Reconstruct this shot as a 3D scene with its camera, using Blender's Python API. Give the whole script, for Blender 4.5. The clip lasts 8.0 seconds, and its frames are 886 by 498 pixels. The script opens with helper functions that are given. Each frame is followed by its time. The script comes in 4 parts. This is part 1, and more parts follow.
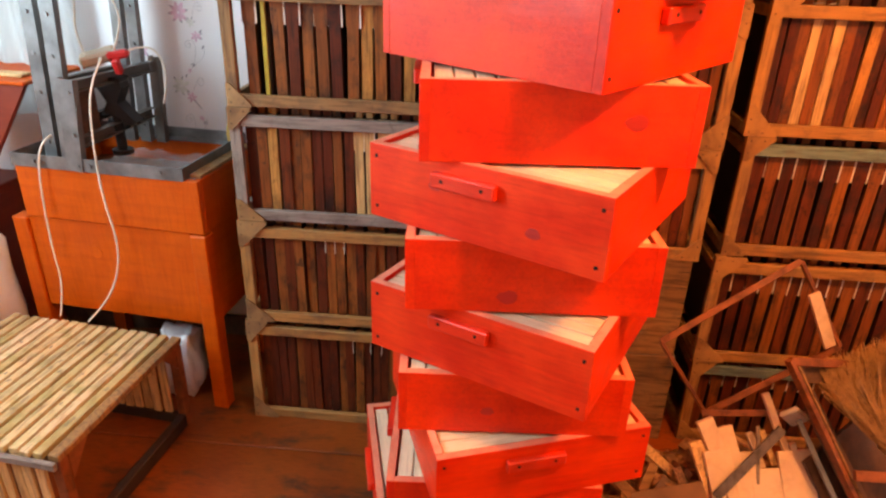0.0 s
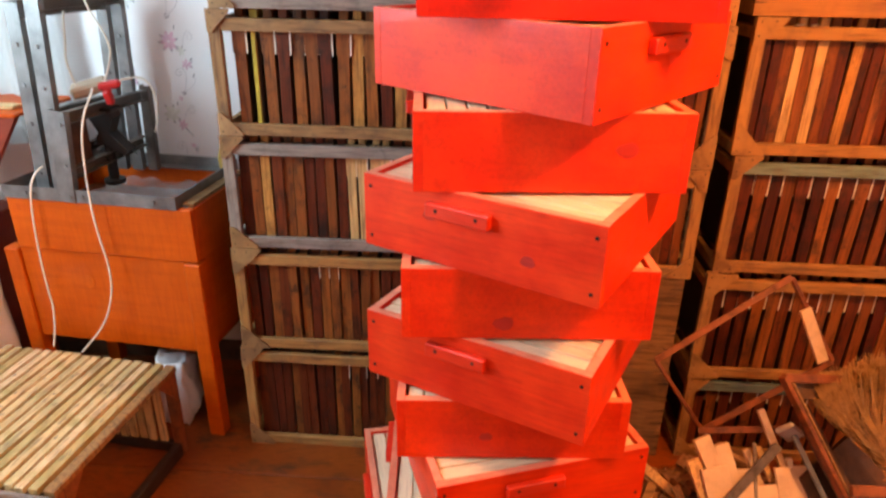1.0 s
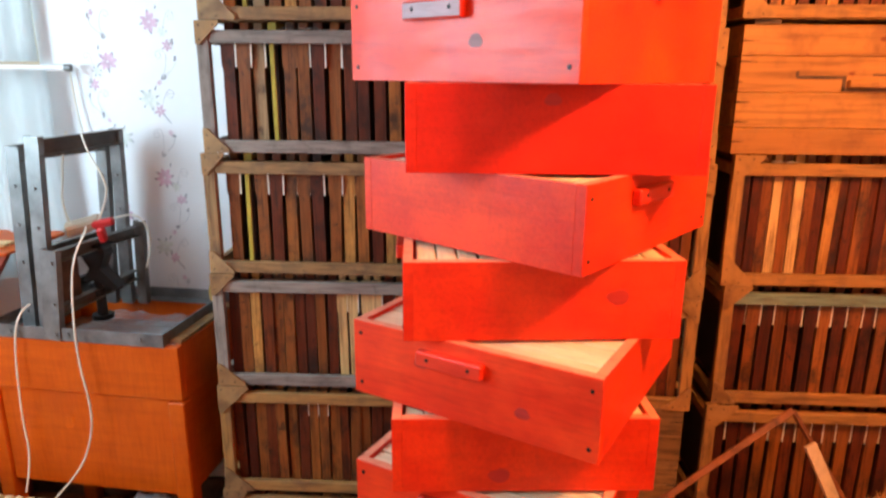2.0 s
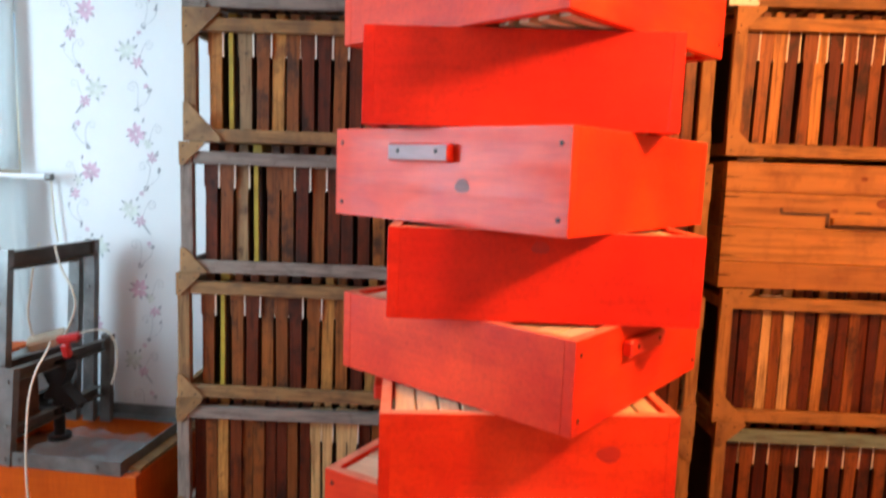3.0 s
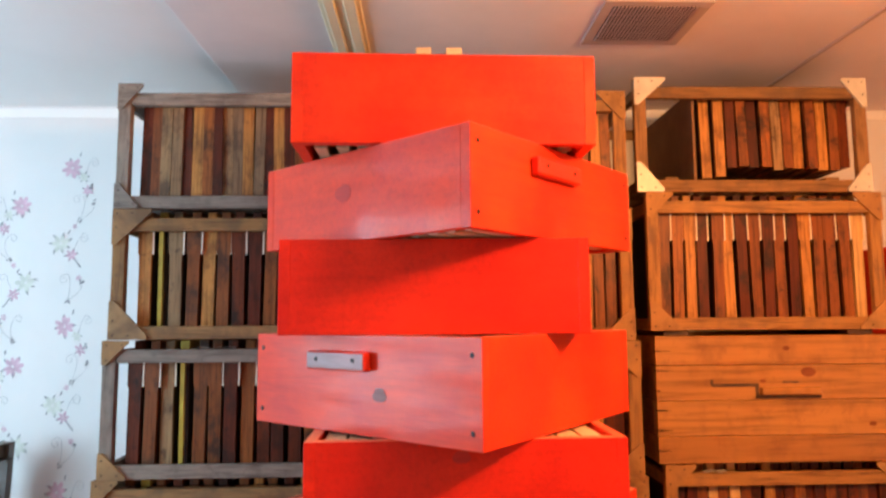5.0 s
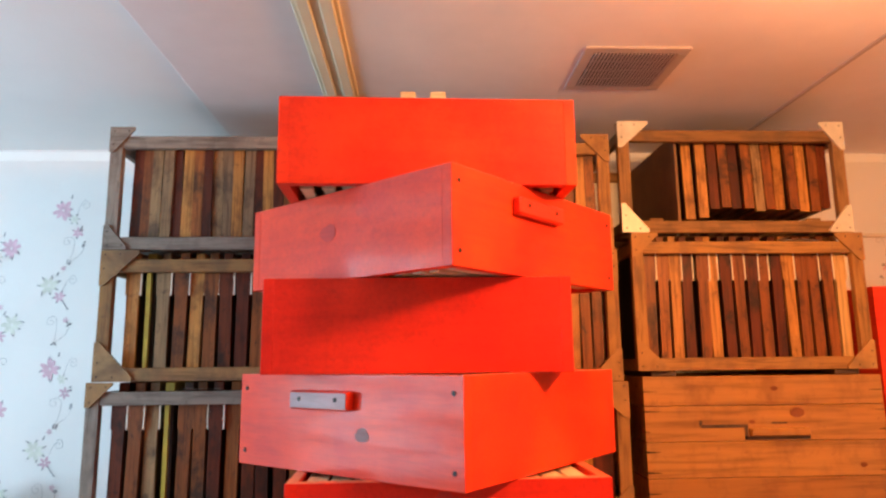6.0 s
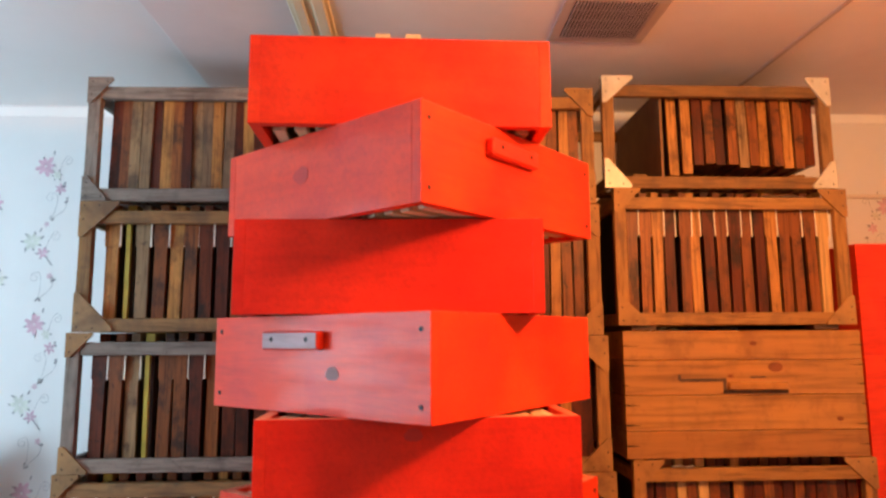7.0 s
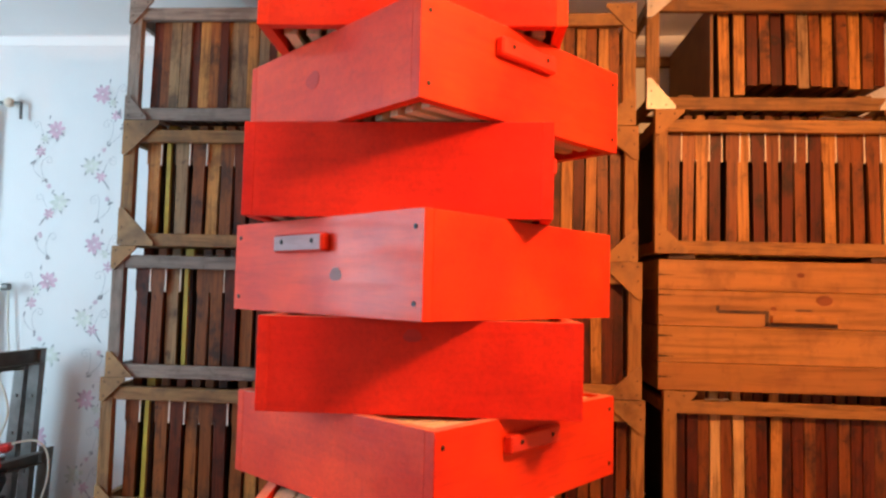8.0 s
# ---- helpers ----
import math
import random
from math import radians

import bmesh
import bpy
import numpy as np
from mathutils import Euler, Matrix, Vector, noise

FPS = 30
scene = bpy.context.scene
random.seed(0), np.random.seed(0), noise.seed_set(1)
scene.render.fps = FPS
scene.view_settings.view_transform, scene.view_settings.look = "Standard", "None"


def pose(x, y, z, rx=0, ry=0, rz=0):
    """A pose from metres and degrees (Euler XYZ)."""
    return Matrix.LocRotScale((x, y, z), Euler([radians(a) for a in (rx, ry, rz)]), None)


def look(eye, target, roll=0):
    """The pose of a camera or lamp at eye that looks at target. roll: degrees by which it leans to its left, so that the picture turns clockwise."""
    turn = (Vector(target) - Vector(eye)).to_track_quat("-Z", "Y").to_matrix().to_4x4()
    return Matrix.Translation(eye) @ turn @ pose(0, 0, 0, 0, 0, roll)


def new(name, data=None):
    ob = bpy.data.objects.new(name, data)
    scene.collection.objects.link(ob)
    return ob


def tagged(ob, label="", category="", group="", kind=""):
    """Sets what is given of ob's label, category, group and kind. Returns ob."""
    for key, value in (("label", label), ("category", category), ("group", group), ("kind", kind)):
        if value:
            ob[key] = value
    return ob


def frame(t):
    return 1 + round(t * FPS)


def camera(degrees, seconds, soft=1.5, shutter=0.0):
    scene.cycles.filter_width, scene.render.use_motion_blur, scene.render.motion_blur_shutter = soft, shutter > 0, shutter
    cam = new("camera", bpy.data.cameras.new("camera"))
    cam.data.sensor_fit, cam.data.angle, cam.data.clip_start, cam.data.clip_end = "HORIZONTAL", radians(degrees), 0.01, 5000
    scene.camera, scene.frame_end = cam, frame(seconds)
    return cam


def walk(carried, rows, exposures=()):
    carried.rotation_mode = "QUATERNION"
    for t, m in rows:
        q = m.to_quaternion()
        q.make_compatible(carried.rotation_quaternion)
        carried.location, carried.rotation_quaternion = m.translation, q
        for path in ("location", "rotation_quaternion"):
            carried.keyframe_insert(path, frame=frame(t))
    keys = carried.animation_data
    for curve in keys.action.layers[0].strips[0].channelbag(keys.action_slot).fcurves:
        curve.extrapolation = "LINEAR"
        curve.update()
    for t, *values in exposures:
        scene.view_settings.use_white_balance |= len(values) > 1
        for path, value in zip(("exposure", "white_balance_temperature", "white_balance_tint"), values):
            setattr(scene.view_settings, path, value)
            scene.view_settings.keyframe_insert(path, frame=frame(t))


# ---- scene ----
cam = camera(67.4, 8.0, soft=2.4, shutter=0.5)
PATH = [
    (0, (0.148, -0.021, 1.574), (0.017, 1.782, 0.718), 1.9),
    (0.5, (0.14, -0.019, 1.586), (0.025, 1.784, 0.727), 1.3),
    (1, (0.139, -0.018, 1.605), (0.032, 1.804, 0.786), 1.0),
    (1.5, (0.144, -0.004, 1.641), (0.042, 1.882, 0.986), 0.5),
    (2.8, (0.13, 0.073, 1.732), (0.049, 2.048, 1.424), 0.8),
    (3, (0.136, 0.089, 1.754), (0.084, 2.074, 1.513), 2.0),
    (3.5, (0.16, 0.098, 1.786), (0.153, 2.097, 1.705), 0.6),
    (4, (0.176, 0.111, 1.802), (0.2, 2.11, 1.824), -0.4),
    (4.5, (0.197, 0.1, 1.829), (0.246, 2.097, 1.927), 0.1),
    (5, (0.207, 0.088, 1.855), (0.269, 2.076, 2.058), -0.4),
    (5.2, (0.207, 0.083, 1.859), (0.278, 2.066, 2.106), -0.5),
    (6.3, (0.238, 0.077, 1.827), (0.32, 2.047, 2.165), -0.5),
    (6.5, (0.245, 0.082, 1.811), (0.332, 2.054, 2.136), -0.1),
    (7, (0.272, 0.089, 1.785), (0.356, 2.07, 2.048), -0.3),
    (7.5, (0.36, 0.1, 1.75), (0.3, 2.092, 1.914), 1.0),
    (8, (0.388, 0.116, 1.702), (0.254, 2.108, 1.828), 1.4),
]
walk(cam, [(t, look(eye, target, roll)) for t, eye, target, roll in PATH], [(0.0, 0.66, 7450, 20), (1.5, 0.62, 7000, 16), (3.0, 0.20, 6600, 12), (4.0, 0.01, 6500, 10), (5.0, 0.05, 6500, 10), (6.5, -0.08, 6500, 10), (8.0, -0.11, 6500, 10)])

# ---- light ----
world = bpy.data.worlds.new("world")
scene.world = world
world.use_nodes = True
wn = world.node_tree.nodes
sky = wn.new("ShaderNodeTexSky")
sky.sky_type = "NISHITA"
sky.sun_disc = False
sky.sun_elevation, sky.sun_rotation = radians(38), radians(200)
wn["Background"].inputs[1].default_value = 0.12
world.node_tree.links.new(sky.outputs[0], wn["Background"].inputs[0])


def lamp(name, kind, energy, colour, m, size=0.1, size_y=None):
    data = bpy.data.lights.new(name, kind)
    data.energy, data.color = energy, colour
    if kind == "AREA":
        data.shape, data.size, data.size_y = "RECTANGLE", size, size_y or size
    elif kind == "POINT":
        data.shadow_soft_size = size
    elif kind == "SUN":
        data.angle = size
    ob = new(name, data)
    ob.matrix_world = m
    return ob


lamp("sun", "SUN", 2.0, (1.0, 0.95, 0.88), look((4, -6, 8), (0, 0, 1)), radians(0.5))
lamp("window_daylight", "AREA", 51, (0.52, 0.81, 1.0), look((-2.08, 0.78, 1.86), (0, 0.95, 2.02)), 1.1, 1.12)
lamp("back_window_daylight", "AREA", 2.2, (0.70, 0.93, 1.0), look((-1.66, 2.36, 1.62), (-1.66, 0, 1.5)), 0.6, 1.2)
lamp("bulb_light", "POINT", 74, (1.0, 0.43, 0.14), pose(1.10, 0.62, 2.36), 0.075)

# ---- materials ----


class Mat:
    """A small wrapper that strings nodes together."""

    def __init__(self, name, rough=0.6, metal=0.0):
        self.m = bpy.data.materials.new(name)
        self.m.use_nodes = True
        self.t = self.m.node_tree
        self.b = self.t.nodes["Principled BSDF"]
        self.b.inputs["Roughness"].default_value = rough
        self.b.inputs["Metallic"].default_value = metal

    def node(self, kind, **kw):
        n = self.t.nodes.new(kind)
        for k, v in kw.items():
            n.inputs[k].default_value = v
        return n

    def link(self, a, b):
        self.t.links.new(a, b)

    def coords(self, scale=(1, 1, 1), shift=True):
        tc = self.node("ShaderNodeTexCoord")
        mp = self.node("ShaderNodeMapping")
        mp.inputs["Scale"].default_value = scale
        self.link(tc.outputs["Object"], mp.inputs["Vector"])
        if shift:
            inf = self.node("ShaderNodeObjectInfo")
            mul = self.node("ShaderNodeMath")
            mul.operation = "MULTIPLY"
            mul.inputs[1].default_value = 37.0
            self.link(inf.outputs["Random"], mul.inputs[0])
            comb = self.node("ShaderNodeCombineXYZ")
            for i in range(3):
                self.link(mul.outputs[0], comb.inputs[i])
            self.link(comb.outputs[0], mp.inputs["Location"])
        return mp.outputs[0]

    def noise(self, vec, scale, detail=4, rough=0.55, distort=0.0):
        n = self.node("ShaderNodeTexNoise", Scale=scale, Detail=detail, Roughness=rough, Distortion=distort)
        self.link(vec, n.inputs["Vector"])
        return n.outputs[0]

    def ramp(self, fac, stops):
        n = self.node("ShaderNodeValToRGB")
        e = n.color_ramp.elements
        while len(e) < len(stops):
            e.new(0.5)
        for el, (p, c) in zip(e, stops):
            el.position, el.color = p, (*c, 1)
        self.link(fac, n.inputs[0])
        return n.outputs[0]

    def mix(self, fac, a, b, mode="MIX"):
        n = self.t.nodes.new("ShaderNodeMix")
        n.data_type, n.blend_type = "RGBA", mode
        for sock, v in ((n.inputs[0], fac), (n.inputs[6], a), (n.inputs[7], b)):
            if isinstance(v, (int, float)):
                sock.default_value = v
            elif isinstance(v, tuple):
                sock.default_value = (*v, 1)
            else:
                self.link(v, sock)
        return n.outputs[2]

    def bump(self, height, strength, dist=0.002):
        n = self.node("ShaderNodeBump", Strength=strength, Distance=dist)
        self.link(height, n.inputs["Height"])
        self.link(n.outputs[0], self.b.inputs["Normal"])

    def rough(self, fac, lo, hi):
        n = self.node("ShaderNodeMapRange")
        n.inputs["To Min"].default_value, n.inputs["To Max"].default_value = lo, hi
        self.link(fac, n.inputs[0])
        self.link(n.outputs[0], self.b.inputs["Roughness"])

    def base(self, c):
        if isinstance(c, tuple):
            self.b.inputs["Base Color"].default_value = (*c, 1)
        else:
            self.link(c, self.b.inputs["Base Color"])


def wood(name, tones, grain=(40, 40, 3), rough=0.62, stain=0.5, stain_colour=(0.03, 0.014, 0.008), spread=True, contrast=0.8):
    """Wood whose tone changes from piece to piece, with grain along the axis of the small scale and dark stains."""
    m = Mat(name, rough)
    g = m.noise(m.coords(grain), 3.0, 6, 0.6, 0.4)
    big = m.noise(m.coords((9, 9, 6)), 1.5, 5, 0.65)
    if spread:
        inf = m.node("ShaderNodeObjectInfo")
        n = len(tones)
        tone = m.ramp(inf.outputs["Random"], [(i / max(1, n - 1), c) for i, c in enumerate(tones)])
    else:
        tone = m.ramp(big, [(0.3 + 0.4 * i / max(1, len(tones) - 1), c) for i, c in enumerate(tones)])
    dark = m.ramp(g, [(0.34, (0.34, 0.28, 0.25)), (0.50, (0.92, 0.90, 0.88)), (0.66, (1.15, 1.12, 1.08))])
    col = m.mix(contrast, tone, dark, "MULTIPLY")
    mask = m.ramp(big, [(0.50, (0, 0, 0)), (0.66, (stain, stain, stain))])
    col = m.mix(mask, col, stain_colour)
    spots = m.noise(m.coords((26, 26, 17)), 1.6, 4, 0.6, 0.8)
    smear = m.ramp(spots, [(0.60, (0, 0, 0)), (0.70, (stain * 0.8, stain * 0.8, stain * 0.8))])
    m.base(m.mix(smear, col, stain_colour))
    m.bump(g, 0.35, 0.0015)
    m.rough(g, rough - 0.12, rough + 0.1)
    return m.m


def paint(name, c1, c2, rough=0.35, grain=(3, 60, 60), coat=0.25, worn=None, even=False):
    """Brush paint over wood: two tones, grain and brush marks that show through, a glossy skin of uneven thickness."""
    m = Mat(name, rough)
    big = m.noise(m.coords((5, 5, 5)), 1.2, 5, 0.6)
    g = m.noise(m.coords(grain), 2.2, 6, 0.65, 0.6)
    brush = m.noise(m.coords((2.2, 2.2, 26)), 1.8, 5, 0.65, 0.3)
    col = m.mix(m.ramp(big, [(0.35, (0, 0, 0)), (0.68, (1, 1, 1))]), c1, c2)
    col = m.mix(0.55, col, m.ramp(g, [(0.30, (0.70, 0.58, 0.58)), (0.52, (0.97, 0.96, 0.96)), (0.72, (1.05, 1.12, 1.12))]), "MULTIPLY")
    col = m.mix(0.5, col, m.ramp(brush, [(0.34, (0.80, 0.66, 0.66)), (0.55, (1, 1, 1))]), "MULTIPLY")
    rub = m.ramp(m.noise(m.coords((7, 7, 11)), 1.9, 7, 0.72), [(0.62, (0, 0, 0)), (0.76, (0.45, 0.45, 0.45))])
    col = m.mix(rub, col, tuple(v * 0.62 for v in c1))
    if worn:
        spots = m.ramp(m.noise(m.coords((9, 9, 9)), 2.4, 6, 0.7), [(0.66, (0, 0, 0)), (0.74, (0.8, 0.8, 0.8))])
        col = m.mix(spots, col, worn)
    m.base(col)
    gloss = m.node("ShaderNodeMapRange")
    gloss.inputs["From Min"].default_value, gloss.inputs["From Max"].default_value = 0.40, 0.62
    gloss.inputs["To Min"].default_value, gloss.inputs["To Max"].default_value = coat * 0.5, coat * 2.0
    m.link(m.noise(m.coords((3.0, 3.0, 20)), 1.5, 6, 0.66, 0.4), gloss.inputs[0])
    if even:
        m.b.inputs["Coat Weight"].default_value, m.b.inputs["Coat IOR"].default_value = 0.45, 1.5
    else:
        m.link(gloss.outputs[0], m.b.inputs["Coat Weight"])
    slick = m.node("ShaderNodeMapRange")
    slick.inputs["From Min"].default_value, slick.inputs["From Max"].default_value = 0.35, 0.65
    slick.inputs["To Min"].default_value, slick.inputs["To Max"].default_value = 0.05, 0.20
    m.link(m.noise(m.coords((4, 4, 9)), 1.4, 4, 0.6), slick.inputs[0])
    m.link(slick.outputs[0], m.b.inputs["Coat Roughness"])
    skin = m.mix(0.5, g, m.noise(m.coords((10, 10, 48)), 1.5, 4, 0.6))
    m.bump(skin, 0.5, 0.002)
    m.rough(big, rough - 0.06, rough + 0.22)
    return m.m


def plain(name, c, rough=0.5, metal=0.0, vary=0.25, scale=6.0, bump=0.15):
    m = Mat(name, rough, metal)
    n = m.noise(m.coords((1, 1, 1)), scale, 5, 0.6)
    lo = tuple(v * (1 - vary) for v in c)
    hi = tuple(min(0.95, v * (1 + vary * 0.6)) for v in c)
    m.base(m.ramp(n, [(0.3, lo), (0.7, hi)]))
    m.bump(m.noise(m.coords((1, 1, 1)), scale * 12, 3), bump, 0.001)
    m.rough(n, max(0.03, rough - 0.1), rough + 0.12)
    return m.m


RED = paint("red_paint", (0.68, 0.024, 0.006), (0.90, 0.058, 0.009), 0.42, (5, 55, 55), 0.14)
RED_GLOSS = paint("glossy_red_paint", (0.64, 0.022, 0.007), (0.82, 0.042, 0.009), 0.34, (5, 55, 55), 0.4, even=True)
# Darker copy of the red: dimmer light on two boxes put in the colour.
RED_SHADED = paint("shaded_red_paint", (0.60, 0.014, 0.005), (0.78, 0.028, 0.006), 0.46, (5, 55, 55), 0.10)
RED_KNOT = paint("red_knot", (0.42, 0.015, 0.008), (0.60, 0.022, 0.009), 0.55, coat=0.03)
GREY_KNOT = paint("greyish_knot", (0.17, 0.085, 0.085), (0.30, 0.10, 0.095), 0.5, coat=0.05)
WORN_CLEAT = paint("worn_cleat_face", (0.30, 0.20, 0.21), (0.44, 0.24, 0.25), 0.5, (6, 55, 55), 0.10)
ORANGE = paint("orange_paint", (0.54, 0.076, 0.002), (0.65, 0.104, 0.003), 0.45, (50, 50, 4), 0.12)
CREAM = wood("new_pine", [(0.70, 0.54, 0.34), (0.80, 0.66, 0.44), (0.76, 0.62, 0.42)], (4, 50, 50), 0.6, 0.10, (0.4, 0.24, 0.12), contrast=0.35)
OLD = wood("brown_frame_wood", [(0.17, 0.048, 0.010), (0.25, 0.076, 0.015), (0.21, 0.060, 0.012), (0.32, 0.104, 0.020)], (45, 45, 2.5), 0.5, 0.9, (0.020, 0.009, 0.006))
OLD_DARK = wood("dark_frame_wood", [(0.060, 0.010, 0.004), (0.13, 0.025, 0.006), (0.085, 0.014, 0.005), (0.16, 0.034, 0.008)], (45, 45, 2.5), 0.5, 0.9, (0.014, 0.006, 0.004))
OLD_GOLD = wood("golden_frame_wood", [(0.44, 0.185, 0.040), (0.52, 0.245, 0.060), (0.48, 0.215, 0.050)], (45, 45, 2.5), 0.5, 0.6, (0.06, 0.024, 0.010))
OLD_GREY = wood("weathered_frame_wood", [(0.25, 0.155, 0.075), (0.33, 0.205, 0.095), (0.20, 0.120, 0.066)], (45, 45, 2.5), 0.6, 0.8, (0.06, 0.034, 0.022))
PALE = wood("pale_frame_wood", [(0.60, 0.37, 0.14), (0.70, 0.47, 0.21)], (45, 45, 2.5), 0.6, 0.35, (0.2, 0.09, 0.04))
CRATE_TONES = [(0.23, 0.118, 0.042), (0.31, 0.165, 0.060), (0.26, 0.145, 0.062)]
CRATE = wood("crate_wood", CRATE_TONES, (2.5, 30, 30), 0.7, 0.55, (0.10, 0.06, 0.035))
CRATE_V = wood("crate_wood_upright", CRATE_TONES, (30, 30, 2.5), 0.7, 0.55, (0.10, 0.06, 0.035))
# Warmer crate tones; on the lowest left crates they carry warm bounce light.
HONEY_LIT_TONES = [(0.34, 0.165, 0.043), (0.41, 0.205, 0.056), (0.37, 0.18, 0.047)]
HONEY_LIT = wood("honey_lit_crate_wood", HONEY_LIT_TONES, (2.5, 30, 30), 0.7, 0.5, (0.14, 0.075, 0.035))
HONEY_LIT_V = wood("honey_lit_crate_wood_upright", HONEY_LIT_TONES, (30, 30, 2.5), 0.7, 0.5, (0.14, 0.075, 0.035))
GREY_TONES = [(0.20, 0.165, 0.14), (0.27, 0.22, 0.18)]
GREY_WOOD = wood("grey_wood", GREY_TONES, (2.5, 30, 30), 0.75, 0.5, (0.07, 0.05, 0.04))
GREY_V = wood("grey_wood_upright", GREY_TONES, (30, 30, 2.5), 0.75, 0.5, (0.07, 0.05, 0.04))
PLY = wood("plywood", [(0.33, 0.185, 0.068), (0.28, 0.145, 0.048), (0.37, 0.22, 0.090)], (3, 12, 3), 0.66, 0.45, (0.16, 0.09, 0.045))
PLY_HONEY = wood("honey_plywood", [(0.40, 0.205, 0.060), (0.34, 0.165, 0.046), (0.44, 0.235, 0.075)], (3, 12, 3), 0.66, 0.45, (0.16, 0.085, 0.035))
PLANK = wood("plank_wood", [(0.33, 0.135, 0.028), (0.50, 0.24, 0.058), (0.40, 0.175, 0.040), (0.45, 0.205, 0.048)], (1.1, 20, 20), 0.42, 0.42, (0.17, 0.060, 0.016), contrast=0.6)
BARE_EDGE = wood("bare_box_edge", [(0.72, 0.21, 0.115), (0.78, 0.31, 0.19), (0.70, 0.15, 0.075)], (5, 5, 40), 0.6, 0.35, (0.62, 0.07, 0.03), contrast=0.4)
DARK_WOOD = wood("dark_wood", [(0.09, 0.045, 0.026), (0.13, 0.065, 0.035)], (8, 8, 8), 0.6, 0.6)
SIENNA = wood("red_brown_wood", [(0.19, 0.056, 0.020), (0.26, 0.085, 0.031)], (8, 8, 8), 0.5, 0.4)
RACK_TOP = wood("stained_top_bars", [(0.61, 0.42, 0.20), (0.74, 0.56, 0.34), (0.46, 0.34, 0.14), (0.68, 0.47, 0.23), (0.54, 0.42, 0.21)], (30, 3, 30), 0.6, 0.65, (0.30, 0.25, 0.07))
GREEN_WOOD = wood("faded_green_wood", [(0.15, 0.235, 0.205), (0.18, 0.26, 0.22)], (3, 30, 30), 0.7, 0.4, (0.16, 0.11, 0.07))
SOOT = plain("blackened_joint", (0.022, 0.014, 0.010), 0.8, 0, 0.4, 40)
# Dark rail tones, deepened for the shade under the rack.
DARK_RAIL = wood("dark_shaded_rail", [(0.035, 0.018, 0.011), (0.05, 0.024, 0.014)], (8, 8, 8), 0.7, 0.5, (0.012, 0.007, 0.005))
WAX = plain("dark_comb", (0.030, 0.016, 0.008), 0.7, 0, 0.6, 60, 0.6)
YELLOW = plain("yellow_paint", (0.42, 0.31, 0.03), 0.5, 0, 0.3, 20)
WHITE_TIN = plain("white_tin", (0.62, 0.58, 0.50), 0.4, 0.1, 0.2, 20)
SPACER_MAT = plain("pale_spacer", (0.86, 0.80, 0.66), 0.5, 0, 0.2, 20)
STEEL = plain("galvanised_steel", (0.21, 0.21, 0.205), 0.42, 0.6, 0.4, 14, 0.25)
DARK_STEEL = plain("dark_steel", (0.135, 0.122, 0.108), 0.42, 0.45, 0.35, 14, 0.3)
BLACK_STEEL = plain("blackened_steel", (0.022, 0.018, 0.017), 0.5, 0.4, 0.4, 18, 0.3)
SCREW = plain("screw", (0.03, 0.022, 0.02), 0.5, 0.6)
CABLE = plain("white_cable", (0.74, 0.68, 0.56), 0.45, 0, 0.1)
BEIGE = plain("beige_plastic", (0.55, 0.45, 0.32), 0.5, 0, 0.2)
RED_PLASTIC = plain("red_plastic", (0.55, 0.02, 0.02), 0.35, 0, 0.15)
SACK = plain("white_sack", (0.72, 0.73, 0.74), 0.6, 0, 0.12, 9, 0.5)
CARD = plain("brown_board", (0.24, 0.125, 0.055), 0.75, 0, 0.3, 8)
CEIL_WHITE = plain("ceiling_white", (0.91, 0.92, 0.92), 0.75, 0, 0.05, 1.3, 0.1)
CEIL_BEIGE = plain("ceiling_beige", (0.84, 0.79, 0.80), 0.45, 0, 0.10, 2.4, 0.1)
MOULD = plain("cream_moulding", (0.82, 0.72, 0.52), 0.45, 0, 0.08, 4)
GRILLE = plain("vent_plastic", (0.46, 0.40, 0.40), 0.5, 0, 0.12, 10)
DUCT = plain("duct_dark", (0.04, 0.03, 0.03), 0.9)
WALL = plain("white_wallpaper", (0.80, 0.80, 0.80), 0.62, 0, 0.04, 3, 0.25)
PLASTER = plain("plaster", (0.74, 0.68, 0.60), 0.8, 0, 0.08, 2)
PETAL = plain("print_pink", (0.69, 0.47, 0.57), 0.6, 0, 0.25, 30, 0)
PETAL_PALE = plain("print_pale_grey", (0.70, 0.73, 0.67), 0.6, 0, 0.2, 30, 0)
VINE = plain("print_grey", (0.52, 0.53, 0.55), 0.6, 0, 0.3, 30, 0)
LEAF = plain("print_leaf", (0.34, 0.34, 0.37), 0.6, 0, 0.3, 30, 0)
STRAW = wood("straw", [(0.42, 0.23, 0.08), (0.50, 0.29, 0.11)], (20, 20, 20), 0.6, 0.3)
PALE_OFFCUT = wood("fresh_offcut", [(0.60, 0.42, 0.25), (0.72, 0.53, 0.34), (0.55, 0.37, 0.21)], (6, 6, 6), 0.62, 0.16, (0.4, 0.22, 0.10), contrast=0.3)
GLASS_WHITE = plain("window_frame_white", (0.8, 0.8, 0.8), 0.4, 0, 0.04)


